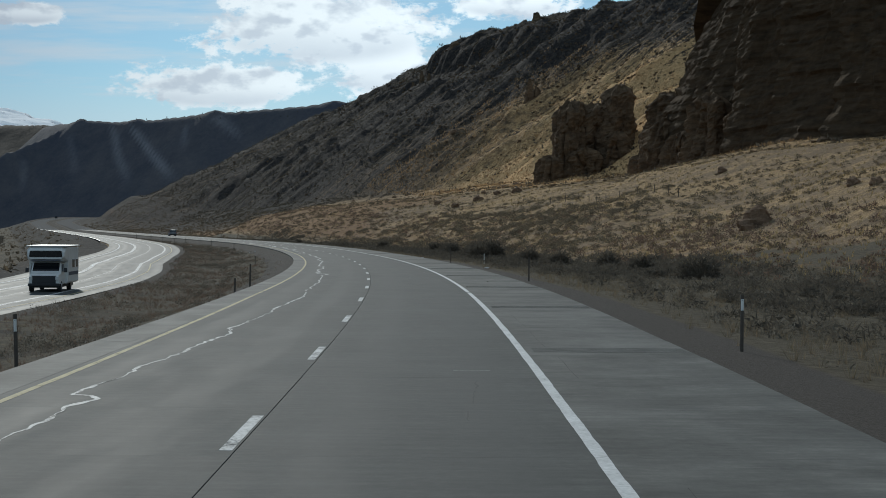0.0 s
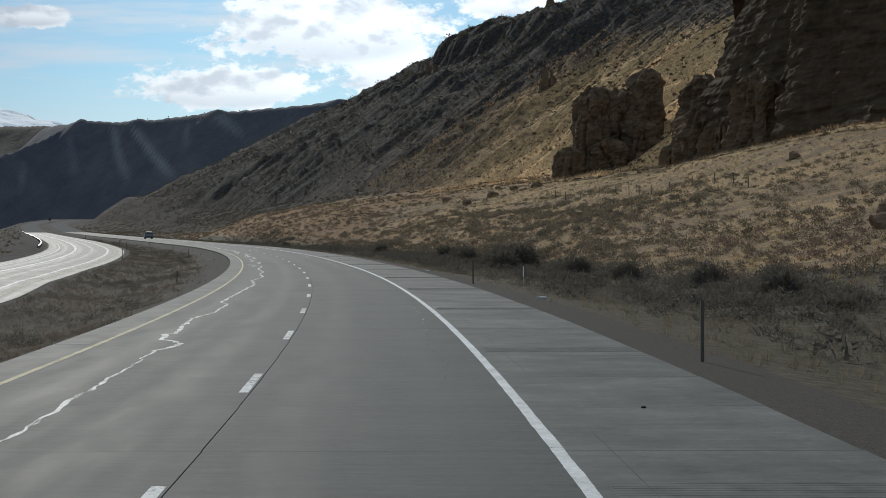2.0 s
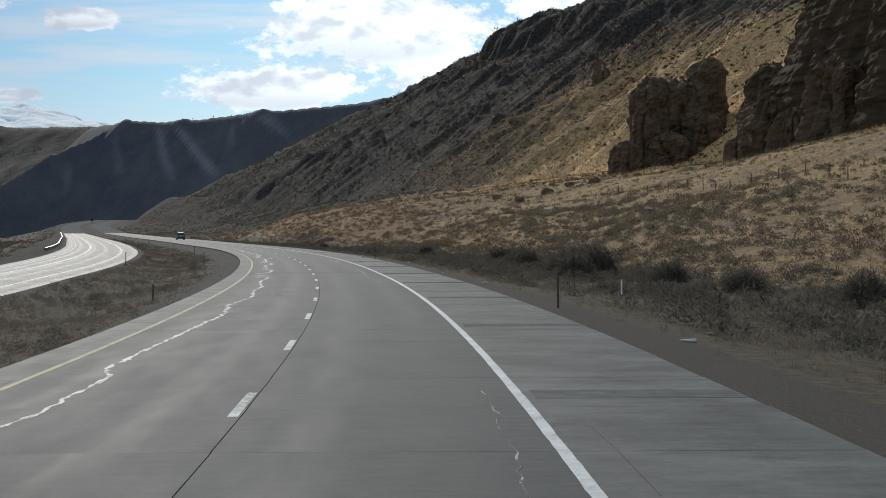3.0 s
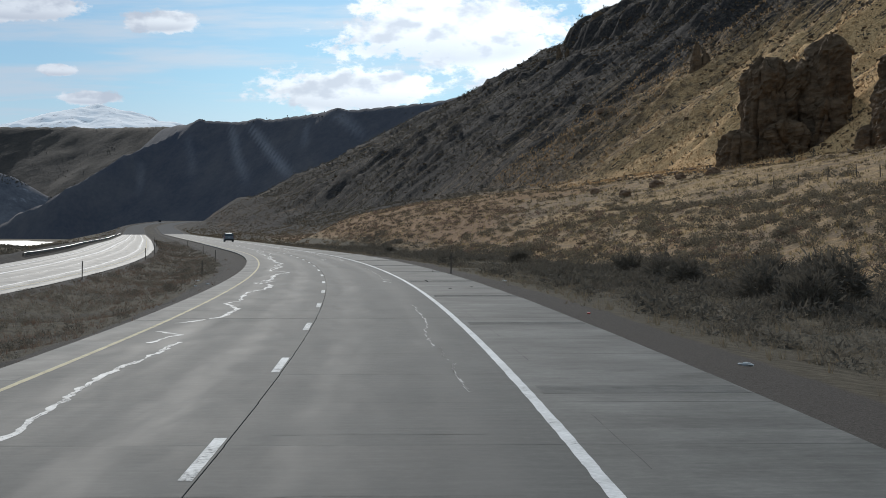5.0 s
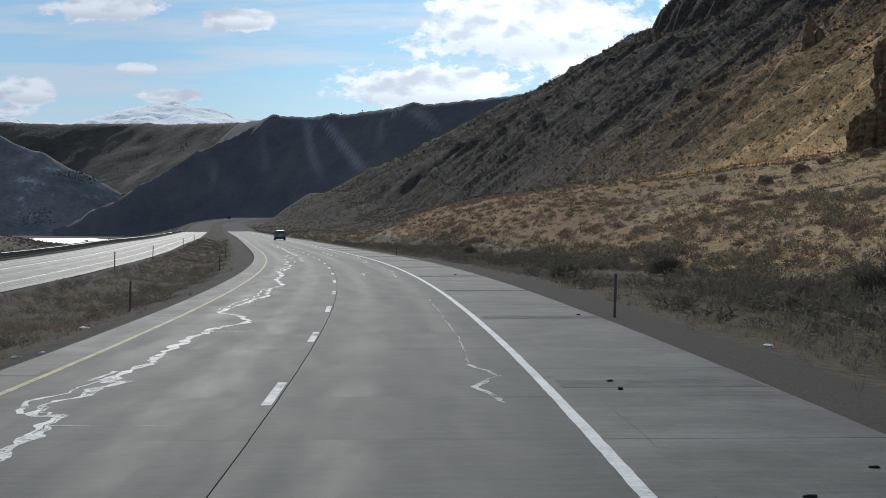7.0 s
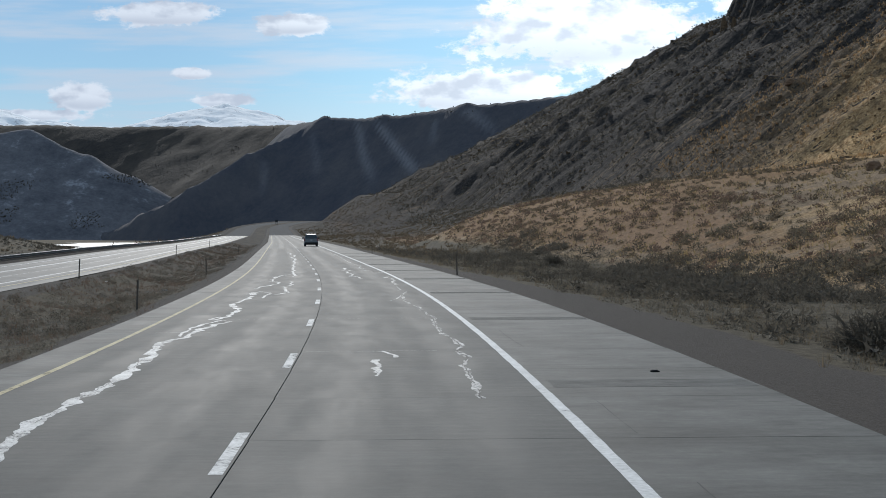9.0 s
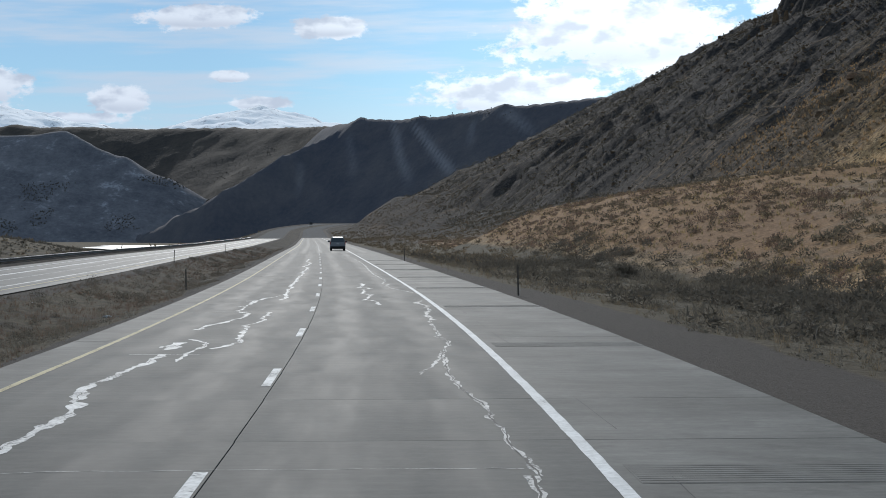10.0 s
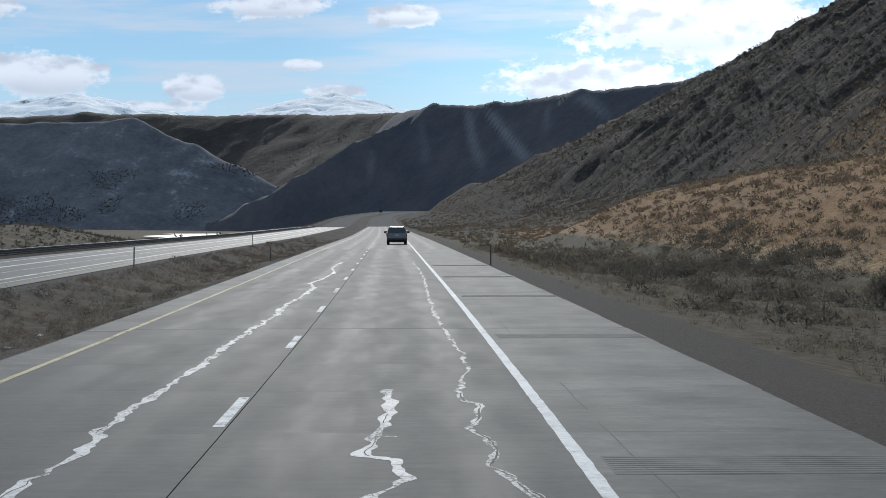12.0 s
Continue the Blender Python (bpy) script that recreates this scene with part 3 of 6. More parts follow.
def make_ground():
    s = np.concatenate([np.arange(-120, -20, 6.0), np.arange(-20, 420, 1.6), np.arange(420, 760, 1.7), np.arange(760, 1040, 2.2), np.arange(1040, 1300, 4.0), np.arange(1300, 2200, 10.0)])
    u = np.concatenate([-np.geomspace(1000, 34, 36), np.arange(-33, -4.9, 0.7), [EDGE_L - 0.02, EDGE_L + 0.3, 0, EDGE_R - 0.3, EDGE_R + 0.02],
                        np.arange(7.2, 30, 0.9), np.arange(30, 125, 1.7), np.arange(125, 250, 1.9), np.geomspace(252, 900, 22)])
    S, U = np.meshgrid(s, u, indexing="ij")
    Z = ground_z(S, U)
    P = place(S, U, Z).reshape(-1, 3)
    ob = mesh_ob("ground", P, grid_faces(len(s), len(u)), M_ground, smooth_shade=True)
    # cover: red = gravel beside the pavement, green = scree, blue = russet weeds
    oe = other_edge(S)
    wide = 1.6 * np.exp(-((S - 305) / 45.0) ** 2)
    near_road = (1 - sstep(U, EDGE_R + 1.3 + wide, EDGE_R + 3.4 + wide)) * (U > 0) + (1 - sstep(-(U - EDGE_L), 1.3, 3.2)) * (U < 0) * (U > oe) \
        + (1 - sstep(np.abs(U - oe), 0.6, 2.0)) + (U < oe - OTHER_W) * (U > oe - OTHER_W - 5) * 0.62
    gu, gs = np.gradient(Z, axis=1) / np.gradient(U, axis=1), np.gradient(Z, axis=0) / np.gradient(S, axis=0)
    slope = np.hypot(gu, gs)
    high = sstep(Z - road_z(S), 55, 95) * sstep(U, 100, 150)
    scree = sstep(slope, 0.95, 2.0) * 0.8 + 0.45 * high + 0.14 * sstep(U, 100, 150) + 0.4 * sstep(S, 700, 800) * sstep(U, 10, 40) * (1 - 0.4 * sstep(U, 100, 150))
    weeds = (np.exp(-((S - 540) / 120.0) ** 2) * sstep(U, 26, 36) * (1 - sstep(U, 70, 105)) + 0.22 * (U < EDGE_L - 1.5) * (U > oe + 1.0)
             + 0.5 * np.exp(-((U - 34) / 12.0) ** 2))
    # dull cover reaches further at small s, partly to darken it like cloud shadow
    cloud_shade = 1 - sstep(S, 110, 190)
    verge = (1 - sstep(U, 23 + 14 * cloud_shade, 31 + 22 * cloud_shade)) * (U > 0) + 0.8 * (U < 0) * (U > oe) + 0.62 * (U < oe - OTHER_W)
    col = np.stack([np.clip(near_road, 0, 1), np.clip(scree, 0, 1), np.clip(weeds, 0, 1), np.clip(verge, 0, 1)], -1).reshape(-1, 4)
    a = ob.data.attributes.new("cover", "FLOAT_COLOR", "POINT")
    a.data.foreach_set("color", col.ravel())
    a = ob.data.attributes.new("down_slope", "FLOAT_VECTOR", "POINT")
    a.data.foreach_set("vector", np.stack([S * 0.42 + U * 0.03, U * 0.02, 0 * U], -1).ravel())
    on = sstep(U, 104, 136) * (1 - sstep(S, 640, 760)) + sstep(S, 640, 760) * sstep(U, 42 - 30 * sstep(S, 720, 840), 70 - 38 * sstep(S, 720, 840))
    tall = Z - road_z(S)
    # straw gives way to dark stones along s, partly painting the far slope's shade
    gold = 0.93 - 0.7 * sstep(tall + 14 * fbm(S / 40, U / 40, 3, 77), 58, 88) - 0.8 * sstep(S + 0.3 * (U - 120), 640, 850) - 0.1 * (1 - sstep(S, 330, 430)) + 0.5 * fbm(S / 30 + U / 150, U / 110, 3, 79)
    # dark low scrub at the foot of the far hill and along the far median; its dark tone also paints in the far slope's
    # shade
    scrub = 1.1 * sstep(S + 0.5 * U, 620, 860) * sstep(U, 7.6, 10) * (1.0 - 0.3 * sstep(tall, 25, 60))\
        + 0.46 * (1 + 0.4 * sstep(S, 330, 520)) * (U < EDGE_L - 1.2) * (U > oe + 0.8) + 0.95 * (U < oe - OTHER_W - 0.4) * (U > oe - OTHER_W - 14) + 0.42 * (U < oe - OTHER_W - 14) * (U > -240)
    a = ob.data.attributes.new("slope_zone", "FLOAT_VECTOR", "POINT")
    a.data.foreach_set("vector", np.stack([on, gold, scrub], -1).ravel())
    tagged(ob, "dry grass and gravel valley floor rising into a stony hillside", "ground", kind="structure")


make_ground()


# ---- far land ----
def make_far_ground():
    r = np.array([30.0, 900, 2500, 4900])
    a = np.linspace(0, 2 * np.pi, 49)
    R, A = np.meshgrid(r, a, indexing="ij")
    P = np.stack([-400 + R * np.cos(A), 600 + R * np.sin(A), np.where(R < 100, -12, -11) + 0 * R], -1).reshape(-1, 3)
    ob = mesh_ob("ground_plain", P, grid_faces(4, 49), M_far)
    tagged(ob, "brown scrub plain reaching to the horizon", "ground", kind="structure")


def ridge_field(X, Y, ridges):
    """Height over the ridges: each is a crest line of (x, y, z) with a slope on both sides."""
    out = np.full(X.shape, -30.0)
    for pts, slope in ridges:
        for (x0, y0, z0), (x1, y1, z1) in zip(pts[:-1], pts[1:]):
            dx, dy = x1 - x0, y1 - y0
            k = np.clip(((X - x0) * dx + (Y - y0) * dy) / (dx * dx + dy * dy), 0, 1)
            d = np.hypot(X - x0 - k * dx, Y - y0 - k * dy)
            d = np.sqrt(d * d + 16) - 4
            h = z0 + k * (z1 - z0) - slope * d
            big = np.maximum(out, h)
            out = big + 10 * np.exp(-np.abs(out - h) / 10) * 0.5
    return out


def make_hills(name, x0, x1, y0, y1, step, ridges, mat, label, rough=1.0, seed=0, gully=0.0, chutes=(), crest=(900, 901)):
    xs, ys = np.arange(x0, x1, step[0]), np.arange(y0, y1, step[1])
    Y, X = np.meshgrid(ys, xs, indexing="ij")
    wx = X + 22 * rough * fbm(X / 300, Y / 300, 2, 71 + seed)
    wy = Y + 22 * rough * fbm(X / 300, Y / 300, 2, 77 + seed)
    Z = ridge_field(wx, wy, ridges)
    k = sstep(Z, 0, 60)
    Z = Z + rough * k * (5 * fbm(X / 140, Y / 140, 3, 81 + seed) + 8 * fbm(X / 42, Y / 42, 4, 85 + seed))
    Z = Z - gully * k * (1 - sstep(Z, *crest)) * (np.abs(fbm(X / 60 + Y / 300, Y / 300, 3, 91 + seed)) + 0.2 * np.abs(fbm(X / 30, Y / 140, 2, 95 + seed)))
    P = np.stack([X, Y, Z], -1).reshape(-1, 3)
    ob = mesh_ob(name, P, grid_faces(len(ys), len(xs)), mat, smooth_shade=True)
    # pale scree chutes: each from (x, z) at its head to (x, z) at its foot, with a width at both
    pale = np.zeros(X.shape)
    for xa, za, xb, zb, wa, wb, much in chutes:
        k = np.clip((za - Z) / (za - zb), -0.4, 1.4)
        half = wa + (wb - wa) * np.clip(k, 0, 1)
        off = np.abs(X + 12 * fbm(X / 120, Z / 70, 2, 97) - xa - (xb - xa) * k) / half
        pale = np.maximum(pale, much * np.clip(1.25 - off, 0, 1) * sstep(k, -0.15, 0.1) * (1 - sstep(k, 0.75, 1.3)))
    a = ob.data.attributes.new("chute", "FLOAT", "POINT")
    a.data.foreach_set("value", pale.ravel())
    return tagged(ob, label, "hill", kind="structure")


make_far_ground()
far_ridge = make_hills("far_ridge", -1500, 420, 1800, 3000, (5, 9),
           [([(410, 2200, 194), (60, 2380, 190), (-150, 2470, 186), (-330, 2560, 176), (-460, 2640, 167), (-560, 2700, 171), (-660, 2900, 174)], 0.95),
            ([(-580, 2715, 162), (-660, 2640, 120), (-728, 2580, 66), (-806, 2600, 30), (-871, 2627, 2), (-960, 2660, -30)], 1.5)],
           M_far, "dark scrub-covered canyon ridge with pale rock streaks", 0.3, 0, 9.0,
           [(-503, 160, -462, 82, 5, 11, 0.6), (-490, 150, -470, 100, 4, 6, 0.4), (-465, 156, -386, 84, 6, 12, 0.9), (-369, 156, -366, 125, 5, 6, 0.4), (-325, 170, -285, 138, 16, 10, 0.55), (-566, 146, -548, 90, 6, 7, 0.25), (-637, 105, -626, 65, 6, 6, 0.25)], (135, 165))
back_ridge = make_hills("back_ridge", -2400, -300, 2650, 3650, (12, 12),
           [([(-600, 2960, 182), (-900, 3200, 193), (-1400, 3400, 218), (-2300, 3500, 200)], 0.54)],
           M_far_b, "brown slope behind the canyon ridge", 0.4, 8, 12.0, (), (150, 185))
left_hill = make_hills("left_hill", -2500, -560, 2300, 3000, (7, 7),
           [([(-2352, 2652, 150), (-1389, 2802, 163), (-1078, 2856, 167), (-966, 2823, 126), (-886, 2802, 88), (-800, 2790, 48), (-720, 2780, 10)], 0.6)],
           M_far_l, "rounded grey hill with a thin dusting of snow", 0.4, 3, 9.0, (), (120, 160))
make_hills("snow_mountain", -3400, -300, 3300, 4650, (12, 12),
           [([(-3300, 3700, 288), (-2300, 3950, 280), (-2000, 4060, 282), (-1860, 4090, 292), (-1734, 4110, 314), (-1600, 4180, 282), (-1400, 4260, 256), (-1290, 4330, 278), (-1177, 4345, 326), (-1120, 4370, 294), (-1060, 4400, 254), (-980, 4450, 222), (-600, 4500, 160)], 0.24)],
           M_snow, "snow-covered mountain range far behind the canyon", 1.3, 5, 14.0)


def ribbon(name, s, u0, u1, z, mat, parent=None, label="", cols=2):
    """A strip along the road between two offsets, with the distance across stored on it."""
    s = np.asarray(s, float)
    u0, u1 = np.broadcast_to(u0, s.shape), np.broadcast_to(u1, s.shape)
    k = np.linspace(0, 1, cols)
    U = u0[:, None] + (u1 - u0)[:, None] * k
    P = place(s[:, None] + 0 * U, U, np.broadcast_to(z, s.shape)[:, None] + 0 * U).reshape(-1, 3)
    ob = mesh_ob(name, P, grid_faces(len(s), cols)[:, ::-1], mat, parent, label)
    a = ob.data.attributes.new("across", "FLOAT", "POINT")
    a.data.foreach_set("value", (U - u0[:, None]).ravel())
    return ob


def empty(name, label, category, group="", kind=""):
    ob = new(name)
    return tagged(ob, label, category, group, kind)


# ---- carriageways ----
road = empty("road", "grey concrete two-lane highway with sealed cracks", "road", kind="structure")
NEAR0, SLAB, SLABS = -6.0, 4.57, 104
NEAR1 = NEAR0 + SLABS * SLAB


def slab_mesh(name, w, mat):
    """One paving slab with rounded arrises, its corner at the origin, running along +y."""
    g = 0.0014
    gy = 0.0006
    xs, ys = (g, g + 0.005, w - g - 0.005, w - g), (gy, gy + 0.003, SLAB - gy - 0.003, SLAB - gy)
    v = [(x, y, 0.0 if 0 < i < 3 and 0 < j < 3 else (-0.0025 if i in (0, 3) else -0.001)) for j, y in enumerate(ys) for i, x in enumerate(xs)]
    f = grid_faces(4, 4).tolist()
    b = len(v)
    v += [(xs[0], ys[0], -0.12), (xs[3], ys[0], -0.12), (xs[3], ys[3], -0.12), (xs[0], ys[3], -0.12)]
    f += [(b, b + 1, 3, 2, 1, 0), (b + 1, b + 2, 15, 11, 7, 3), (b + 2, b + 3, 12, 13, 14, 15), (b + 3, b, 0, 4, 8, 12)]
    me = bpy.data.meshes.new(name)
    me.from_pydata(v, [], f)
    me.materials.append(mat)
    me.update()
    return me


def road_pose(s, u, z=0.0):
    p = place(s, u, road_z(s) + z)
    a = float(np.interp(s, S_LINE, TH))
    pitch = math.atan2(float(road_z(s + 2) - road_z(s - 2)), 4.0)
    return Matrix.Translation(p.tolist()) @ Euler((pitch, 0, a)).to_matrix().to_4x4()


GLINT_END = 990.0  # darker concrete from here on stands in for the lost sun glint
s_all = np.concatenate([np.arange(-60, 430, 5.0), np.arange(430, 1900, 14.0)])
ribbon("road_bed", s_all, EDGE_L + 0.05, EDGE_R - 0.05, road_z(s_all) - 0.035, M_joint, road)
s_far = np.concatenate([[NEAR1], np.arange(480, GLINT_END + 1, 10.0)])
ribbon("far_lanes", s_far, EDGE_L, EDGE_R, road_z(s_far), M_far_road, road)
s_climb = np.arange(GLINT_END, 1900, 10.0)
ribbon("uphill_lanes", s_climb, EDGE_L, EDGE_R, road_z(s_climb), M_dim_road, road, "lanes on the climb, darkened where the sun's glint is lost")
s_back = np.arange(-60, NEAR0 + 1, 6.0)
ribbon("rear_lanes", s_back, EDGE_L, EDGE_R, road_z(s_back), M_far_road, road)

def edge_line(name, u, w, z, s0, s1, mat, parent, label, step=3.0, zf=road_z):
    s = np.concatenate([np.arange(s0, 430, 0.2), np.arange(430, s1, step)])
    u = u(s) if callable(u) else u
    e0 = 0.012 * fbm(s / 0.5, s * 0, 4, 11)
    e1 = 0.012 * fbm(s / 0.5, s * 0 + 5, 4, 13)
    return ribbon(name, s, u - w / 2 + e0, u + w / 2 + e1, zf(s) + z, mat, parent, label)


edge_line("white_edge_line", W_LANE, 0.145, 0.003, -50, GLINT_END, M_white, road, "solid white edge line, slightly worn")
edge_line("yellow_edge_line", lambda s: -np.interp(s, [0, 22, 55], [3.52, 3.56, W_LEFT]), 0.11, 0.003, -50, GLINT_END, M_yellow, road, "solid yellow edge line, faded")
# lane dashes: 3.05 m long, one every 12.192 m
PHASE = 8.31
bm = bmesh.new()
box(bm, -0.068, 0.068, -3.25, 0, 0.0012, 0.0032)
dash0 = part("lane_dash", bm, M_dash, road, "worn white lane dash")
dash0.matrix_basis = road_pose(PHASE - 12.192, -0.1)
for i in range(0, 60):
    d = dash0.copy()
    scene.collection.objects.link(d)
    d.matrix_basis = road_pose(PHASE + 12.192 * i, -0.1)

other = empty("opposite_road", "pale concrete opposite carriageway shining in the sun", "road", kind="structure")
s_o = np.concatenate([np.arange(-60, 420, 4.0), np.arange(420, 1900, 12.0)])


def other_z(s):
    return road_z(s) + other_drop(s)


for nm, sl, mt in (("opposite_lanes", np.append(s_o[s_o < GLINT_END], GLINT_END), M_worn_road), ("opposite_uphill_lanes", np.insert(s_o[s_o > GLINT_END], 0, GLINT_END), M_dim_road)):
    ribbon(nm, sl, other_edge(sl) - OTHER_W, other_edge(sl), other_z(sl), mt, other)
sl = s_o[s_o < GLINT_END]
# the pale seam strips are painted in place of glint streaks on the lanes
for nm, o, w, mt, lb in (("opposite_yellow_line", -1.2, 0.14, M_yellow, "faded yellow line"), ("opposite_glint_seam", -2.2, 0.26, M_seal, "pale strip in place of a sun glint"), ("opposite_glint_seam", -6.7, 0.42, M_seal, "wide pale strip in place of a sun glint between the lanes"),
                         ("opposite_white_line", -9.2, 0.18, M_white, "white edge line"), ("opposite_glint_seam", -4.4, 0.14, M_seal_old, "thin pale strip in place of a sun glint")):
    wob = 0.12 * fbm(sl / 9.0, sl * 0 + o, 3, 601) if "seam" in nm else 0 * sl
    ribbon(nm, sl, other_edge(sl) + o + wob - w / 2, other_edge(sl) + o + wob + w / 2, other_z(sl) + 0.006, mt, other, lb)


# ---- river ----
def make_river():
    k = np.linspace(0, 1, 40)
    x = np.interp(k, [0, 0.2, 0.35, 0.55, 1], [-560, -380, -290, -330, -520])
    y = np.interp(k, [0, 0.2, 0.35, 0.55, 1], [640, 760, 890, 1150, 1650])
    w = 34 + 10 * np.sin(k * 19)
    P = np.stack([np.stack([x - w, y, 0 * x - 4.6], -1), np.stack([x + w, y, 0 * x - 4.6], -1)], 1).reshape(-1, 3)
    tagged(mesh_ob("water", P, grid_faces(40, 2)[:, ::-1], M_water), "bright river reflecting the sky between low banks", "river", kind="structure")


make_river()


# ---- trees on the far hills ----
def far_trees(name, n, xs, ys, ridges_ob, label, seed, size=1.0, low=8.0, clump=0.16, high=900.0):
    r = np.random.RandomState(seed)
    me = ridges_ob.data
    co = np.empty(len(me.vertices) * 3)
    me.vertices.foreach_get("co", co)
    co = co.reshape(-1, 3)
    ok = np.flatnonzero((co[:, 0] > xs[0]) & (co[:, 0] < xs[1]) & (co[:, 1] > ys[0]) & (co[:, 1] < ys[1]) & (co[:, 2] > low) & (co[:, 2] < high) & (fbm(co[:, 0] / 70, co[:, 1] / 70, 3, seed) > clump))
    nc = me.polygons[0].vertices[3] - me.polygons[0].vertices[0]
    i = r.choice(ok[ok < len(co) - nc - 2], n)
    P = co[i] + r.uniform(0, 1, (n, 1)) * (co[i + 1] - co[i]) + r.uniform(0, 1, (n, 1)) * (co[i + nc] - co[i])
    V, F = [], []
    for p in P:
        h, w = size * r.uniform(1.6, 3.6), size * r.uniform(0.9, 1.9)
        b = len(V)
        V += [(p[0] + w * math.cos(a) * r.uniform(0.7, 1.2), p[1] + w * math.sin(a) * r.uniform(0.7, 1.2), p[2] + h * z) for z, a in [(-0.3, 0), (-0.3, 2.1), (-0.3, 4.2), (0.45, 1), (0.45, 3.1), (0.45, 5.2)]] + [(p[0], p[1], p[2] + h)]
        F += [(b, b + 1, b + 3), (b + 1, b + 4, b + 3), (b + 1, b + 2, b + 4), (b + 2, b + 5, b + 4), (b + 2, b, b + 5), (b, b + 3, b + 5), (b + 3, b + 4, b + 6), (b + 4, b + 5, b + 6), (b + 5, b + 3, b + 6)]
    tagged(mesh_ob(name, V, F, M_brush), label, "trees", kind="stuff")


far_trees("juniper_woods", 800, (-1250, -1010), (2450, 2790), left_hill, "dark junipers dotted over the foot of the grey hill", 5, 0.6, 4.0, 0.0, 85.0)
far_trees("notch_junipers", 260, (-930, -790), (2600, 2800), left_hill, "dark junipers in the notch between two hills", 6, 0.6, 10.0, 0.0, 95.0)
far_trees("crest_junipers", 300, (-560, 420), (2150, 2720), far_ridge, "dark junipers along the canyon rim", 13, 0.55, 158.0, -0.1)
far_trees("ridge_junipers", 420, (-1300, -500), (2700, 3300), back_ridge, "dark junipers along the far ridge", 9, 0.5)


# ---- rock outcrops ----
def to_su(x, y):
    """Place along and beside the road of a world point."""
    d = np.hypot(X_LINE - x, Y_LINE - y)
    j = int(np.argmin(d))
    return float(S_LINE[j]), float((x - X_LINE[j]) * math.cos(TH[j]) + (y - Y_LINE[j]) * math.sin(TH[j]))


def land(x, y):
    s, u = to_su(x, y)
    return float(ground_z(np.array([s]), np.array([u]))[0])


def strata(z, l, seed):
    """How far a rock bed stands proud: ledges of uneven height, broken along the face."""
    zz = z / 2.6 + 0.8 * fbm(l / 30.0, z * 0, 2, seed + 3)
    i = np.floor(zz)
    f = zz - i
    prow = hash01(i, np.floor(l / 9.0 + hash01(i, i * 0, seed) * 3), seed + 1) - 0.5
    return prow * 1.5 + 0.55 * (1 - sstep(np.abs(f - 0.5), 0.36, 0.5))


def vnoise3(x, y, z, seed=0):
    i = np.floor(z)
    f = z - i
    f = f * f * (3 - 2 * f)
    a = vnoise(x + 31.7 * i, y - 17.9 * i, seed)
    b = vnoise(x + 31.7 * (i + 1), y - 17.9 * (i + 1), seed)
    return a + (b - a) * f


def fbm3(x, y, z, octaves, seed):
    return sum(0.5 ** o * vnoise3(x * 2 ** o, y * 2 ** o, z * 2 ** o, seed + o) for o in range(octaves))


def rock_block(x, y, rx, ry, h, seed, turn=0.0, lean=0.12, sink=3.0, n=72, m=44, pinch=0.0):
    """One upright block of a crag: weathered sides with clefts and hollows, a broken top. Gives points and faces."""
    base = min(land(x + rx * math.cos(k), y + ry * math.sin(k)) for k in np.linspace(0, 6.28, 9)) - sink
    a = np.linspace(0, 2 * np.pi, n, endpoint=False)
    T, A = np.meshgrid(np.linspace(0, 1, m), a, indexing="ij")
    sq = (np.abs(np.cos(A)) ** 5 + np.abs(np.sin(A)) ** 5) ** (-1 / 5)
    top = h * (1 + 0.2 * fbm(np.cos(A) * 1.7 + 9 + seed, np.sin(A) * 1.7, 3, seed + 5))
    Z = T * (top + sink)
    size = min(1.0, rx / 6) ** 1.6
    R = sq * (1 - lean * T - pinch * T ** 2) * (1 - 0.22 * np.clip((T - 0.9) / 0.1, 0, 1) ** 2) + 0.3 * np.exp(-T * 8)
    px, py = rx * R * np.cos(A), ry * R * np.sin(A)
    q = (px + x, py + y, Z)
    joint = np.abs(fbm3(q[0] / 4.5, q[1] / 4.5, q[2] / 26, 2, seed + 9))
    bed = np.floor(q[2] / 3.1 + 1.4 * fbm3(q[0] / 9, q[1] / 9, q[2] / 30, 2, seed + 12))
    push = size * (2.6 * fbm3(q[0] / 8, q[1] / 8, q[2] / 10, 3, seed) + 1.5 * fbm3(q[0] / 2.6, q[1] / 2.6, q[2] / 4.5, 4, seed + 3) + 0.9 * fbm3(q[0] / 1.3, q[1] / 1.3, q[2] / 0.7, 3, seed + 6)
                   - 1.9 * np.exp(-joint / 0.05) + 0.9 * (hash01(bed, bed * 0 + np.floor(A * 1.6), seed) - 0.5))
    px, py = px + push * np.cos(A), py + push * np.sin(A)
    c, s = math.cos(turn), math.sin(turn)
    P = np.stack([x + c * px - s * py, y + s * px + c * py, base + Z], -1)
    rings = [P]
    for k in (0.86, 0.66, 0.42, 0.2):
        ring = P[-1].copy()
        ring[:, :2] = (x, y) + (ring[:, :2] - (x, y)) * k
        ring[:, 2] = ring[:, 2] * k + (1 - k) * ring[:, 2].mean() + 0.12 * h * (1 - k) * (1 + fbm(np.cos(a) * 3 + k * 5, np.sin(a) * 3, 3, seed + 8)) + 0.5 * size * fbm(ring[:, 0], ring[:, 1], 2, seed)
        rings.append(ring[None])
    V = np.concatenate([r.reshape(-1, 3) for r in rings] + [np.array([[x, y, rings[-1][0, :, 2].mean()]])])
    F = []
    for r in range(m + 3):
        for k in range(n):
            F.append((r * n + k, r * n + (k + 1) % n, (r + 1) * n + (k + 1) % n, (r + 1) * n + k))
    F += [((m + 3) * n + k, (m + 3) * n + (k + 1) % n, len(V) - 1) for k in range(n)]
    return V, F


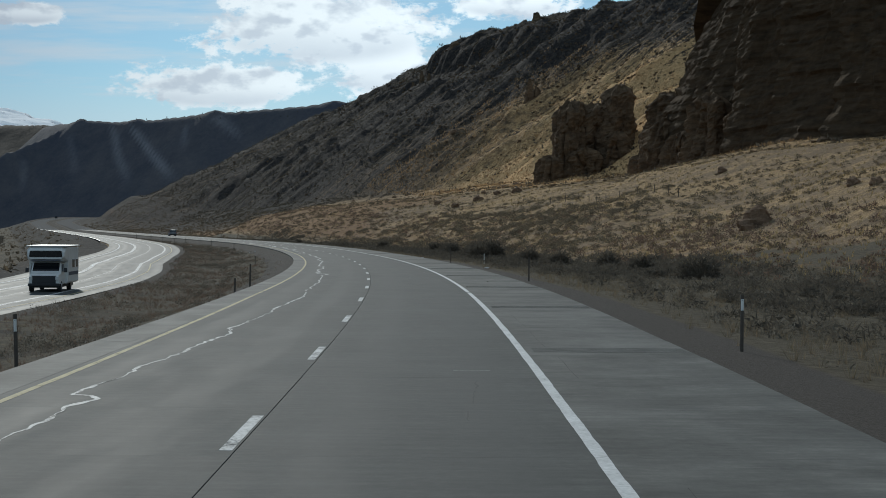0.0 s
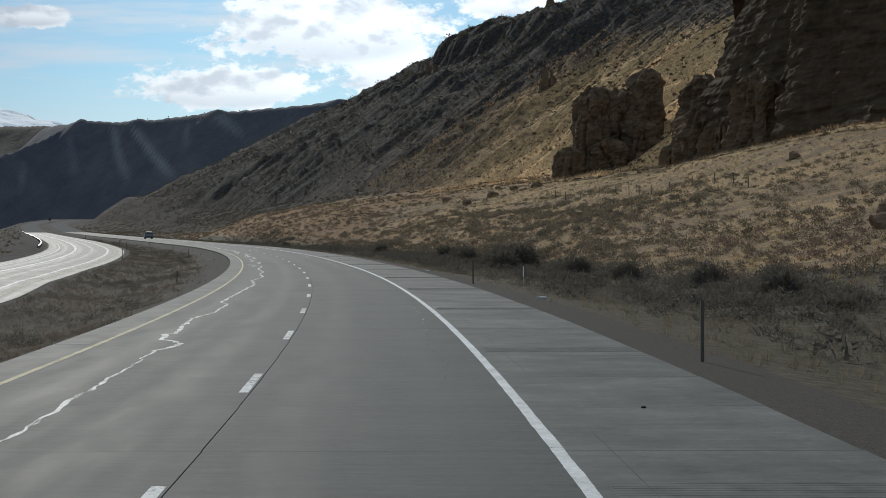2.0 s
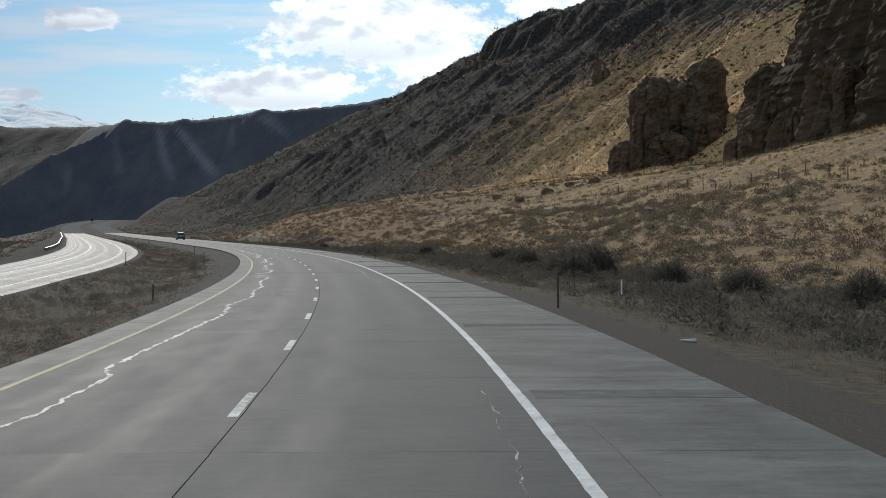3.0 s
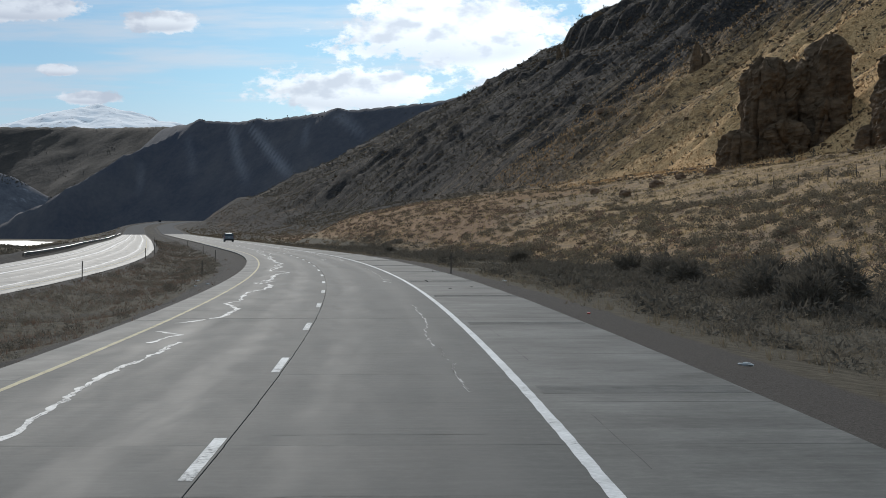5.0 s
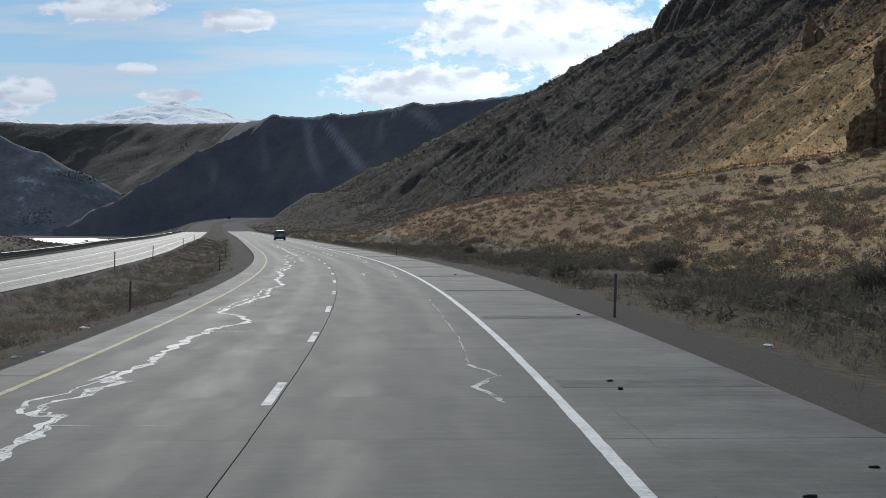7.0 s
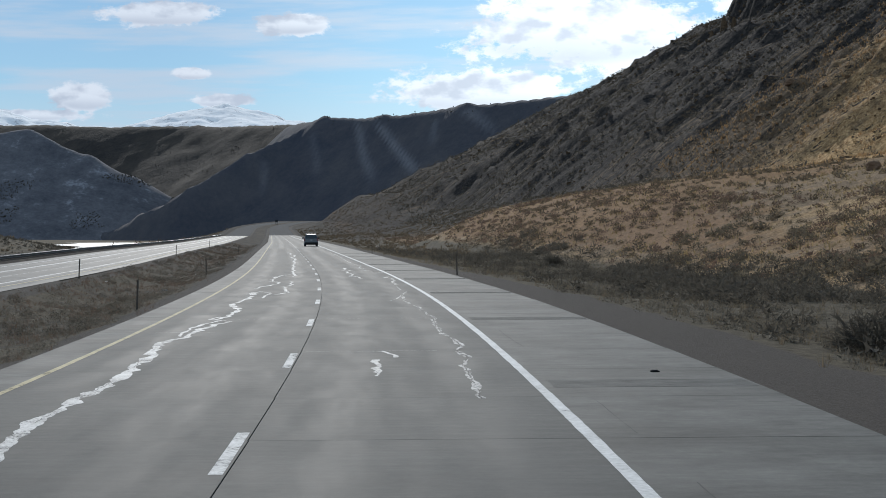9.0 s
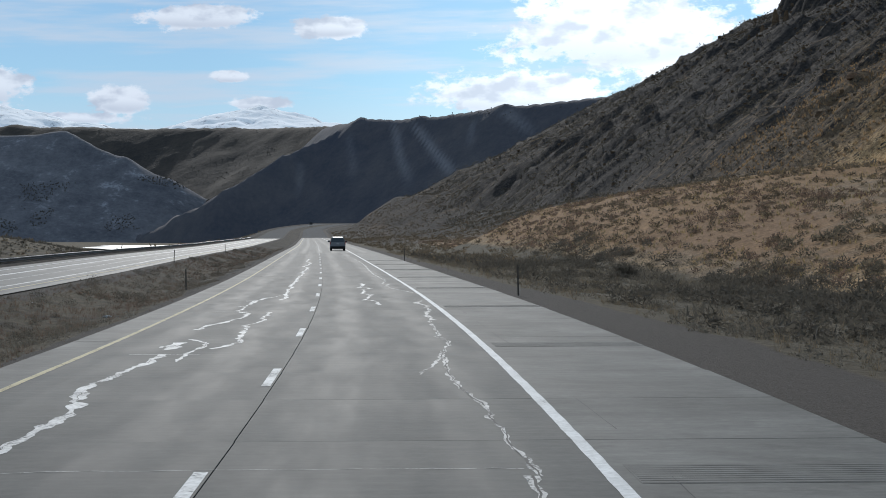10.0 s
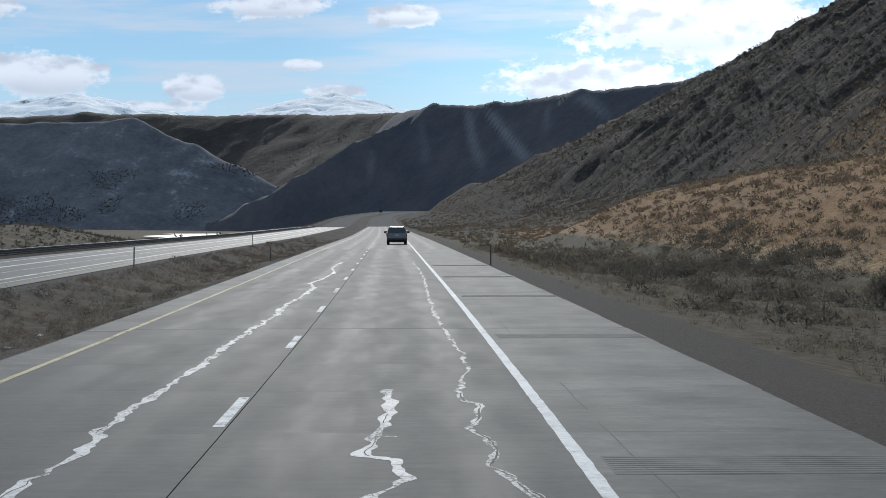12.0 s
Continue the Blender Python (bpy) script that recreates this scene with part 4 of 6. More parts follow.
def rock_outcrop(name, blocks, label, **kw):
    """A crag that stands as several joined blocks of rock: (x, y, rx, ry, height, seed, turn, lean) each."""
    ob = empty(name, label, "rock")
    for b in blocks:
        V, F = rock_block(*b, **kw)
        mesh_ob("rock_block", V, F, M_crag, ob)
    return ob


def make_cliff(name, plan, height, seed, label):
    """A cliff along a line in plan, ledged and fluted, its top running back into the hill."""
    plan = np.array(plan, float)
    seg = np.concatenate([[0], np.cumsum(np.hypot(*np.diff(plan, axis=0).T))])
    l = np.arange(0, seg[-1], 0.9)
    px, py = np.interp(l, seg, plan[:, 0]), np.interp(l, seg, plan[:, 1])
    dx, dy = np.gradient(px), np.gradient(py)
    k = np.ones(15) / 15
    dx, dy = np.convolve(np.pad(dx, 7, "edge"), k, "valid"), np.convolve(np.pad(dy, 7, "edge"), k, "valid")
    nn = np.hypot(dx, dy)
    nx, ny = dy / nn, -dx / nn
    if (nx * -1).mean() < 0:
        nx, ny = -nx, -ny
    base = np.array([land(a, b) for a, b in zip(px[::6], py[::6])])
    base = np.interp(l, l[::6], base) - 3
    t = np.linspace(0, 1, 104)
    T, L = np.meshgrid(t, l, indexing="ij")
    H = height * (0.25 + 0.75 * sstep(l, 5, 105)) * (1 + 0.16 * fbm(l / 30.0, l * 0, 3, seed)) + 3
    Zr = T * H
    # buttresses with faces across the line
    saw = (L / 34.0 + 0.25 * Zr / 62 + 0.5 * fbm(L / 60.0, L * 0, 2, seed + 2)) % 1.0
    but = 11.0 * np.where(saw < 0.04, saw / 0.04, (1 - saw) / 0.96) * (1 - 0.25 * T)
    away = 11 * (1 - sstep(L, 60, 150)) + 4
    out = (but - 4 - away * T ** 1.3 + 3.5 * np.exp(-T * 12) + strata(Zr, L, seed) * 0.4 + 4 * fbm(L / 40.0, Zr / 50.0, 3, seed + 4) + 0.7 * fbm(L / 18.0, Zr / 1.6, 4, seed + 6)
           + 1.3 * fbm(L / 9.0, Zr / 14.0, 4, seed + 14) + 0.8 * fbm(L / 3.0, Zr / 2.2, 4, seed + 16) - 4.0 * np.maximum(fbm(L / 7.0, Zr / 45.0, 3, seed + 23) - 0.1, 0))
    X, Y, Z = px + nx * out, py + ny * out, base + Zr
    rows = [np.stack([X, Y, Z], -1)]
    for back, up in ((7, 2.5), (18, 3.5), (40, 3.5), (80, 6)):
        e = rows[0][-1].copy()
        e[:, 0], e[:, 1] = px - nx * back, py - ny * back
        e[:, 2] += up + 3 * fbm(l / 9.0, l * 0 + back, 3, seed + 12)
        rows.append(e[None])
    P = np.concatenate(rows)
    return tagged(mesh_ob(name, P.reshape(-1, 3), grid_faces(P.shape[0], P.shape[1]), M_cliff), label, "cliff", kind="structure")


make_cliff("cliff", [(88, 545), (76, 525), (69, 498), (69, 470), (75, 430), (84, 385), (92, 340), (103, 300), (118, 255), (144, 205), (182, 170)], 62, 13,
           "dark brown layered cliff with ledges and vertical clefts")
rock_outcrop("rock_outcrop", [(45.5, 563, 5.2, 7, 23.5, 3, 0.1, 0.04), (54, 566, 8.5, 8, 22.5, 5, 0.2, 0.05), (62, 566, 5.6, 8, 23, 11, 0.0, 0.06), (38.5, 558, 4.6, 5, 8.5, 27, 0.3, 0.3), (50, 556, 6, 4, 9, 31, 0.2, 0.35), (60, 557, 5, 4, 11, 37, 0.4, 0.4)],
             "dark free-standing tuff crag with a broken knobbed top")
rock_outcrop("rock_outcrop", [(71, 512, 6.5, 9, 22, 8, 0.4, 0.14), (66, 503, 5, 6, 13, 14, 0.2, 0.3), (62, 506, 4, 4, 6, 17, 0.5, 0.35)], "brown crag leaning against a cliff")
rock_outcrop("rock_outcrop", [(66, 478, 7, 7, 15, 15, 0.2, 0.3), (68, 466, 5, 6, 10, 16, 0.5, 0.35)], "rounded brown buttress at the foot of a cliff")
rock_outcrop("rock_outcrop", [(71, 430, 7, 8, 17, 19, 0.6, 0.3), (76, 410, 6, 6, 12, 21, 0.1, 0.35)], "rounded brown buttress at the foot of a cliff")
rock_outcrop("rock_pinnacle", [(40.5, 718, 3.4, 2.6, 9.5, 22, 0.2, 0.62), (43.5, 719, 2.6, 2.4, 5.0, 24, 0.5, 0.4)], "pointed rock pinnacle on a grassy slope", n=36, m=20, pinch=0.2)
for i in range(7):
    x, y, r, h = [(-7, 960, 2.2, 7), (-3, 957, 1.8, 5), (-12, 966, 1.8, 4), (12, 968, 5, 6), (30, 905, 5, 7), (52, 868, 4, 6), (36, 888, 3, 5)][i]
    rock_outcrop("rim_rock", [(x, y, r, r, h, 30 + i, 0.4 * i, 0.45, 6.0)], "jagged dark rock standing on the hill crest", n=28, m=16, pinch=0.2)


def boulder(x, y, r, h, seed, label):
    """A weathered boulder: a cut and roughened ball, half sunk."""
    bm = bmesh.new()
    bmesh.ops.create_icosphere(bm, subdivisions=3, radius=1)
    for v in bm.verts:
        n = v.co.normalized()
        k = 1 + 0.34 * noise.noise(n * 1.4 + Vector((seed, 0, 0))) + 0.16 * noise.noise(n * 3.5 + Vector((0, seed, 0))) + 0.05 * noise.noise(n * 9)
        cut = max(abs(n.x), abs(n.y) * 0.95, abs(n.z) * 1.02)
        v.co = n * k * (0.8 + 0.16 / cut)
        v.co = Vector((v.co.x * r, v.co.y * r * 0.8, v.co.z * h * 0.75))
    me = bpy.data.meshes.new("boulder")
    bm.to_mesh(me)
    bm.free()
    me.materials.append(M_boulder)
    ob = new("boulder", me)
    ob.matrix_basis = pose(x, y, land(x, y) + h * 0.2, 0, 0, seed * 40)
    return tagged(ob, label, "boulder", "boulders on the slope")


boulder(37.6, 190.0, 1.7, 2.1, 1, "large dark brown boulder on the dry slope")
boulder(36.3, 188.6, 1.5, 1.3, 2, "dark boulder leaning against a larger one")
for i, (x, y, r) in enumerate([(6.4, 412, 1.4), (13, 430, 0.9), (19, 507, 1.2), (29, 578, 1.7), (24, 560, 1.2), (21, 582, 1.2), (9, 754, 2.0), (22, 748, 1.6), (49.2, 194.3, 1.2), (49.9, 186.5, 1.1), (22.2, 433.4, 1.5), (17.9, 453.6, 1.3), (12.1, 430, 1.6),
                               (15, 480, 1.2), (30, 600, 1.6), (44, 640, 2.0), (52, 300, 1.2), (2, 440, 1.3)]):
    boulder(x, y, r * 0.8, r * 0.8, i + 3, "brown weathered boulder half sunk in dry grass")


# ---- paving slabs, joints and markings ----
meshes = {"l": slab_mesh("left_lane_slab", W_LEFT - 0.004, M_slab), "r": slab_mesh("right_lane_slab", W_LANE - 0.004, M_slab),
          "sr": slab_mesh("shoulder_slab", SH_R, M_shoulder), "sl": slab_mesh("inner_shoulder_slab", SH_L, M_shoulder)}
rng = random.Random(4)
for i in range(SLABS):
    s = NEAR0 + i * SLAB
    for key, u in (("l", -W_LEFT), ("r", 0.004), ("sr", W_LANE), ("sl", -W_LEFT - SH_L)):
        o = new("slab" if key in "lr" else "shoulder_slab", meshes[key])
        o.parent = road
        o.matrix_basis = road_pose(s, u, rng.uniform(-0.0006, 0.0006)) @ Matrix.Diagonal((1 + (rng.uniform(0, 0.01) if key == "sr" else 0), 1, 1, 1))


def meander(name, s, u, w, mat, parent, label, z=0.0034, ragged=0.5, seed=0):
    """A thin uneven ribbon on the pavement along the points s, u."""
    s, u = np.asarray(s, float), np.asarray(u, float)
    ds, du = np.gradient(s), np.gradient(u)
    n = np.hypot(ds, du) + 1e-6
    i = np.arange(len(s))
    wl = w * np.maximum(0.12, 0.5 + ragged * 1.3 * fbm(i / 7.0, i * 0.0, 4, seed))
    wr = w * np.maximum(0.12, 0.5 + ragged * 1.3 * fbm(i / 7.0, i * 0.0, 4, seed + 4))
    A = place(s + du / n * wl, u - ds / n * wl, road_z(s) + z)
    B = place(s - du / n * wr, u + ds / n * wr, road_z(s) + z)
    P = np.stack([A, B], 1).reshape(-1, 3)
    return mesh_ob(name, P, grid_faces(len(s), 2)[:, ::-1], mat, parent, label)


def strands(s, u, w, label, seed, mat=M_seal):
    """A scaled crack: a pale band of uneven width with the dark crack showing here and there."""
    meander("sealed_crack", s, u, w, mat, road, label, 0.0028, 0.7, seed)
    r = random.Random(seed)
    k = r.randrange(10, 50)
    while k < len(s) - 20:
        j = slice(k, k + r.randrange(8, 22))
        meander("open_crack", s[j], u[j] + r.uniform(-0.2, 0.2) * w, 0.011, M_crack, road, "dark open crack", 0.0045, 0.5, seed + k)
        k += r.randrange(30, 80)


def winding(knots, seed, amp=0.09, step=0.08):
    """A crack through its turning points (s, u), with small teeth; it may fold back on itself."""
    k = np.array(knots, float)
    way = np.concatenate([[0], np.cumsum(np.hypot(np.diff(k[:, 0]) * 0.5, np.diff(k[:, 1]) * 1.6) + 0.05)])
    n = max(12, int(np.hypot(*np.diff(k, axis=0).T).sum() / step))
    w = np.linspace(0, way[-1], n)
    d = np.arange(n) * step
    s = np.interp(w, way, k[:, 0]) + 0.1 * fbm(d / 1.1, d * 0 + 2, 3, seed + 2)
    u = np.interp(w, way, k[:, 1]) + amp * fbm(d / 1.6, d * 0, 4, seed) + 0.05 * fbm(d / 0.35, d * 0, 2, seed + 3)
    return s, u


# the left lane's crack, stretch by stretch: width and turning points
LEFT_CRACK = [
    (0.07, [(9, -2.75), (18, -2.56), (21.5, -2.52), (22.4, -2.4), (22.9, -2.6), (23, -2.9)]), (0.06, [(23, -2.9), (25.7, -2.68), (27.6, -2.7), (33.7, -2.5), (36.8, -2.3)]),
    (0.06, [(36.8, -2.3), (38.6, -2.55), (43.6, -2.32), (49, -2.32), (57.5, -2.05)]), (0.05, [(57.5, -2.05), (64, -2.3), (75, -2.25), (86.8, -2.4)]),
    (0.09, [(86.8, -2.4), (88.4, -2.15), (89.9, -2.3), (90.4, -2.7), (92.5, -2.87), (92.7, -2.63), (96.6, -2.85)]), (0.08, [(96.6, -2.85), (99.3, -2.86), (103.3, -2.6), (108.6, -2.55), (110.4, -2.9), (118, -2.75), (131, -2.55)]),
    (0.09, [(131, -2.55), (136, -2.8), (143, -2.4), (149, -2.6), (155, -2.45), (162, -2.7), (168.6, -2.62), (171.4, -2.5)]), (0.1, [(171.2, -3.05), (172.8, -2.97), (174, -2.8), (174.6, -3.1), (175.4, -3.45)]),
    (0.11, [(179, -3.45), (180.4, -2.96), (182, -2.57), (186.9, -2.42), (188.8, -2.75), (190.7, -3.1), (193, -2.8), (201.4, -2.95), (204, -2.5), (208, -2.4)]),
    (0.16, [(206, -2.42), (209.3, -2.4), (211.3, -2.45), (211.1, -2.75), (212.7, -2.92), (213.8, -2.63), (215.9, -2.43), (215.6, -2.75), (219, -2.55), (225.6, -2.65), (229.6, -2.4), (231.4, -1.85)]),
    (0.14, [(231.4, -1.85), (234.6, -2.2), (236.5, -3.0), (241, -2.8), (247.3, -2.3), (253, -2.5), (258.4, -2.15), (265, -2.6), (271, -2.5), (278, -2.7)]),
    (0.15, [(276.5, -2.75), (279.3, -2.86), (280.6, -2.74), (281.7, -2.58), (284.2, -2.5), (286.8, -2.3), (287.9, -2.1), (288.5, -2.55), (290.2, -2.34), (294.8, -2.28), (297.5, -2.7), (301, -2.5), (304.5, -2.4)]),
    (0.07, [(302.5, -1.96), (305.2, -1.97), (306.5, -1.8), (307.8, -1.9), (309, -2.33)]), (0.19, [(305.6, -2.5), (306.1, -2.27), (307, -2.52), (307.9, -2.5)]),
    (0.1, [(305.9, -1.55), (307.8, -1.25), (309.6, -1.32), (310.9, -1.4), (313.9, -1.38), (314.4, -1.55), (315.6, -1.3), (318.4, -1.25), (321.7, -1.27)]),
    (0.11, [(312.6, -2.5), (314.5, -2.46), (317.7, -1.92), (320.9, -1.8), (322.6, -2.24), (325.6, -2.2)]), (0.12, [(325.4, -2.46), (326.2, -2.23), (328.6, -2.1), (330.3, -2.05), (330, -2.4)]), (0.08, [(329.8, -2.1), (332.2, -1.9), (335.1, -1.42)]),
    (0.11, [(330.7, -1.3), (333.3, -1.14), (336.4, -1.3), (341.6, -1.33), (345.3, -1.19), (346.1, -1.38), (349.7, -1.33), (356.8, -1.27), (363.1, -1.24), (369.1, -1.1)]),
    (0.13, [(369.1, -1.1), (374.7, -1.15), (386.8, -0.92), (391, -1.3), (397, -1.0), (404, -0.8), (412, -1.2), (424, -1.05)]),
]
for i, (w, knots) in enumerate(LEFT_CRACK):
    s, u = winding(knots, 100 + i)
    strands(s, u, w, "pale scaled sealant over a crack", i)
    if w > 0.135:
        k = slice(len(s) // 6, len(s) // 2)
        meander("sealed_crack", s[k] + 0.35, u[k] - 0.16 - 0.14 * np.sin(np.linspace(0, 3.1, len(s[k]))) + 0.12 * fbm(s[k] / 2.0, s[k] * 0, 3, 300 + i), w * 0.45, M_seal, road, "thin pale side branch of a sealed crack", seed=i + 50)
# the right lane: pale width (0: an open crack alone), whether the crack is open, turning points
RIGHT_CRACK = [
    (0.0, 1, [(20, 2.4), (23, 2.55), (27, 2.7)]), (0.0, 1, [(80, 2.8), (82.2, 2.87), (83.9, 3.03), (85.2, 2.89), (86.9, 2.89), (87.2, 2.72), (89.7, 2.94), (93, 2.98)]), (0.02, 1, [(93, 2.98), (98, 3.12), (106, 3.2)]),
    (0.03, 1, [(160, 2.85), (163.9, 2.77), (165.4, 2.9), (166.9, 2.75), (169.8, 2.73)]), (0.035, 0, [(169.8, 2.7), (174.8, 2.62), (179.2, 2.85), (189.7, 2.82)]),
    (0.07, 0, [(212.6, 2.91), (214.8, 2.66), (216.6, 3.07), (218.8, 2.75)]), (0.02, 0, [(219, 2.78), (223.6, 2.88), (231.6, 2.87), (244.6, 2.97)]),
    (0.09, 1, [(268, 2.75), (273.4, 2.81), (275.1, 3.0), (276.8, 2.86), (278, 3.06), (279.8, 2.98), (283.1, 2.83), (288.3, 2.96)]), (0.07, 1, [(288.3, 2.96), (294.6, 2.86), (298, 2.7), (301.3, 2.66), (305, 2.75)]),
    (0.05, 0, [(299.5, 2.2), (301, 2.4), (304, 2.76)]), (0.06, 1, [(304.5, 2.74), (306.6, 3.02), (307.9, 3.04), (309.6, 2.87), (310.2, 2.98), (313.1, 2.97), (316.7, 3.06)]),
    (0.12, 0, [(316.7, 3.06), (320.1, 3.08), (321.8, 3.2), (325.7, 3.4), (327, 3.18), (327.7, 3.16), (330.1, 3.46)]), (0.05, 0, [(330.5, 3.17), (330.5, 3.75)]),
    (0.05, 0, [(336, 3.6), (339.3, 3.26), (343, 2.84)]), (0.08, 1, [(340.5, 3.22), (342.6, 2.92), (343.3, 2.8), (344.7, 2.92), (346.2, 2.7), (348.8, 2.95), (349.1, 2.76), (350.6, 2.67)]),
    (0.06, 0, [(350.6, 2.67), (354.3, 3.0), (359.3, 2.96), (366.5, 2.83)]), (0.08, 0, [(366.5, 2.83), (379.8, 2.86), (392, 3.0), (406, 3.1), (424, 2.95)]),
    (0.07, 0, [(277, 1.3), (277, 1.55), (276, 1.74), (275.4, 1.72)]), (0.12, 0, [(274.9, 1.36), (273.4, 1.4), (271.6, 1.37)]),
    (0.1, 0, [(326.4, 1.93), (328.5, 1.91), (330.1, 1.81), (330.3, 1.46), (332.1, 1.68), (335.6, 1.83), (337, 1.6), (341.5, 1.68)]), (0.13, 0, [(341.5, 1.68), (342.5, 1.95), (343.7, 1.85), (344.1, 1.58), (345.7, 1.69), (347.3, 1.77), (350.7, 1.76)]),
]
for i, (w, opened, knots) in enumerate(RIGHT_CRACK):
    s, u = winding(knots, 150 + i, 0.07)
    if w:
        strands(s, u, w, "dull grey sealant over a crack", i + 20, M_seal_old if knots[0][1] > 2.0 else M_seal)
    if opened:
        for k in range(0, len(s) - 12, 26):
            j = slice(k, k + 16 + (k * 7) % 11)
            meander("open_crack", s[j], u[j], 0.02, M_crack, road, "dark open crack", 0.0045, seed=i + k)
# a broken lengthwise crack in the outer shoulder, beside the edge line
for i, s0 in enumerate(np.arange(12.0, 420.0, 7.0)):
    if i % 4 != 1:
        d = np.arange(s0, s0 + 3.0 + (i * 37 % 30) / 10.0, 0.1)
        meander("open_crack", d, 4.2 + 0.08 * fbm(d / 5.0, d * 0, 3, 500), 0.012, M_crack, road, "dark open crack", 0.0035, 0.6, 500 + i)
# sealed cross cracks at some joints
for i, (s0, u0, u1, w) in enumerate([(277.0, 0.1, 2.6, 0.02), (288.8, -2.6, 3.0, 0.018), (154.9, 0.3, 2.9, 0.014), (150.4, -1.5, 3.0, 0.014), (82.7, -3.4, 3.4, 0.012), (27.3, 2.3, 2.9, 0.02), 
                                     (283.2, -3.4, -2.0, 0.03), (304.4, -3.0, -1.6, 0.04), (228.0, -2.9, -1.5, 0.04), (322.0, -3.6, -1.7, 0.03), (345.6, 1.6, 1.95, 0.05), (210.2, -2.4, -0.8, 0.02), (372.0, -2.0, -0.4, 0.03)]):
    u = np.arange(u0, u1, 0.1)
    s = s0 + 0.12 * fbm(u / 0.6, u * 0, 3, 400 + i)
    meander("cross_crack", s, u, w, M_seal if w > 0.015 else M_crack, road, "thin crack across the lane", 0.004, seed=i)

# rumble pads across the outer shoulder, and narrower ones beside the yellow line
bm = bmesh.new()
box(bm, 0.2, SH_R - 0.01, 0, 1.25, 0.0005, 0.0025)
pad0 = part("rumble_pad", bm, M_dark_patch, road, "dark rough rumble pad across the shoulder")
for k in range(9):
    bm = bmesh.new()
    box(bm, 0.22, SH_R - 0.04, 0.03 + k * 0.137, 0.08 + k * 0.137, 0.002, 0.0046)
    part("rumble_bar", bm, M_dark_patch, pad0)
bm = bmesh.new()
box(bm, -SH_L + 0.04, -0.16, 0, 0.9, 0.0005, 0.0025)
padl = part("inner_rumble_pad", bm, M_dark_patch, road, "dark rough pad on the inner shoulder")
pad0.matrix_basis, padl.matrix_basis = road_pose(31.6, W_LANE), road_pose(34.0, -W_LEFT)
for i in range(1, 22):
    copy_thing(pad0, road_pose(31.6 + 18.3 * i, W_LANE))
    copy_thing(padl, road_pose(34.0 + 18.3 * i, -W_LEFT))


# ---- posts and guardrail ----
def delineator(s, u, group, h=1.15, plate=True):
    """A steel marker post with a small reflector plate."""
    ob = empty("marker_post", "weathered steel marker post with a small reflector" if plate else "plain dark steel marker post", "post", group)
    bm = bmesh.new()
    box(bm, -0.036, 0.036, -0.012, 0.012, -0.35, h, 0.004, 1)
    box(bm, -0.014, 0.014, 0.008, 0.05, -0.35, h - 0.03, 0.003, 1)
    part("channel", bm, M_post, ob)
    if plate:
        bm = bmesh.new()
        box(bm, -0.03, 0.03, -0.028, -0.014, h - 0.34, h - 0.1, 0.004, 1)
        part("reflector", bm, M_reflector, ob, "white reflector plate")
        for z in (h - 0.33, h - 0.12):
            bm = bmesh.new()
            bmesh.ops.create_icosphere(bm, subdivisions=1, radius=0.012, matrix=Matrix.Translation((0, -0.03, z)))
            part("bolt", bm, M_steel, ob)
    z = float(ground_z(np.array([s]), np.array([u]))[0])
    p = place(s, u, z)
    a = float(np.interp(s, S_LINE, TH))
    r = random.Random(int(s * 7 + u))
    ob.matrix_basis = Matrix.Translation(p.tolist()) @ Euler((r.uniform(-0.03, 0.03), r.uniform(-0.05, 0.05), a)).to_matrix().to_4x4()
    return ob


for s, u in ((35.8, 8.5), (87.0, 8.1), (138.0, 8.0), (237.0, 7.7), (339.5, 7.7), (423.0, 7.3)):
    delineator(s, u, "marker posts on the outer verge", 1.2, s < 60)
for s, u, h in ((33.0, -6.0, 1.15), (75.5, -5.3, 1.1), (73.5, -5.8, 0.7), (164.0, -7.9, 0.85), (255.0, -7.7, 1.1), (312.0, -7.1, 1.15), (364.0, -7.2, 1.15), (455.0, -7.2, 1.1)):
    delineator(s, u, "marker posts on the median", h, 30 < s < 35)
for s in (249.0, 308.0, 345.0, 426.0, 511.0):
    delineator(s, float(other_edge(s)) + 0.5, "marker posts on the median", 1.15, False)


def fence_post(s, u):
    ob = empty("fence_post", "thin grey wooden fence post on the slope", "fence post", "fence posts on the slope")
    bm = bmesh.new()
    bmesh.ops.create_cone(bm, cap_ends=True, segments=7, radius1=0.07, radius2=0.055, depth=1.7, matrix=Matrix.Translation((0, 0, 0.55)))
    part("stake", bm, M_post, ob)
    p = place(s, u, float(ground_z(np.array([s]), np.array([u]))[0]))
    ob.matrix_basis = Matrix.Translation(p.tolist()) @ pose(0, 0, 0, (s * 13) % 7 - 3, (s * 5) % 6 - 3, 0)


for i in range(13):
    fence_post(262 + 7.0 * i, 63 + 0.9 * math.sin(i))
thin = empty("survey_stake", "slim white marker stake in the verge grass", "stake")
bm = bmesh.new()
box(bm, -0.03, 0.03, -0.015, 0.015, -0.3, 1.1, 0.004, 1)
part("stake", bm, M_reflector, thin)
thin.matrix_basis = Matrix.Translation(place(150.0, 12.2, float(ground_z(np.array([150.0]), np.array([12.2]))[0])).tolist())

M_rail = mat_plain("weathered_rail_steel", (0.09, 0.085, 0.082), 0.65, 0.5, 0.2, 2.0)
guard = empty("guardrail", "galvanised steel guardrail beside the opposite carriageway", "guardrail")
s_g = np.arange(318, 1010, 3.81)
prof = [(0.0, 0.43), (0.035, 0.48), (0.035, 0.53), (0.0, 0.575), (0.035, 0.62), (0.035, 0.69), (0.0, 0.74)]
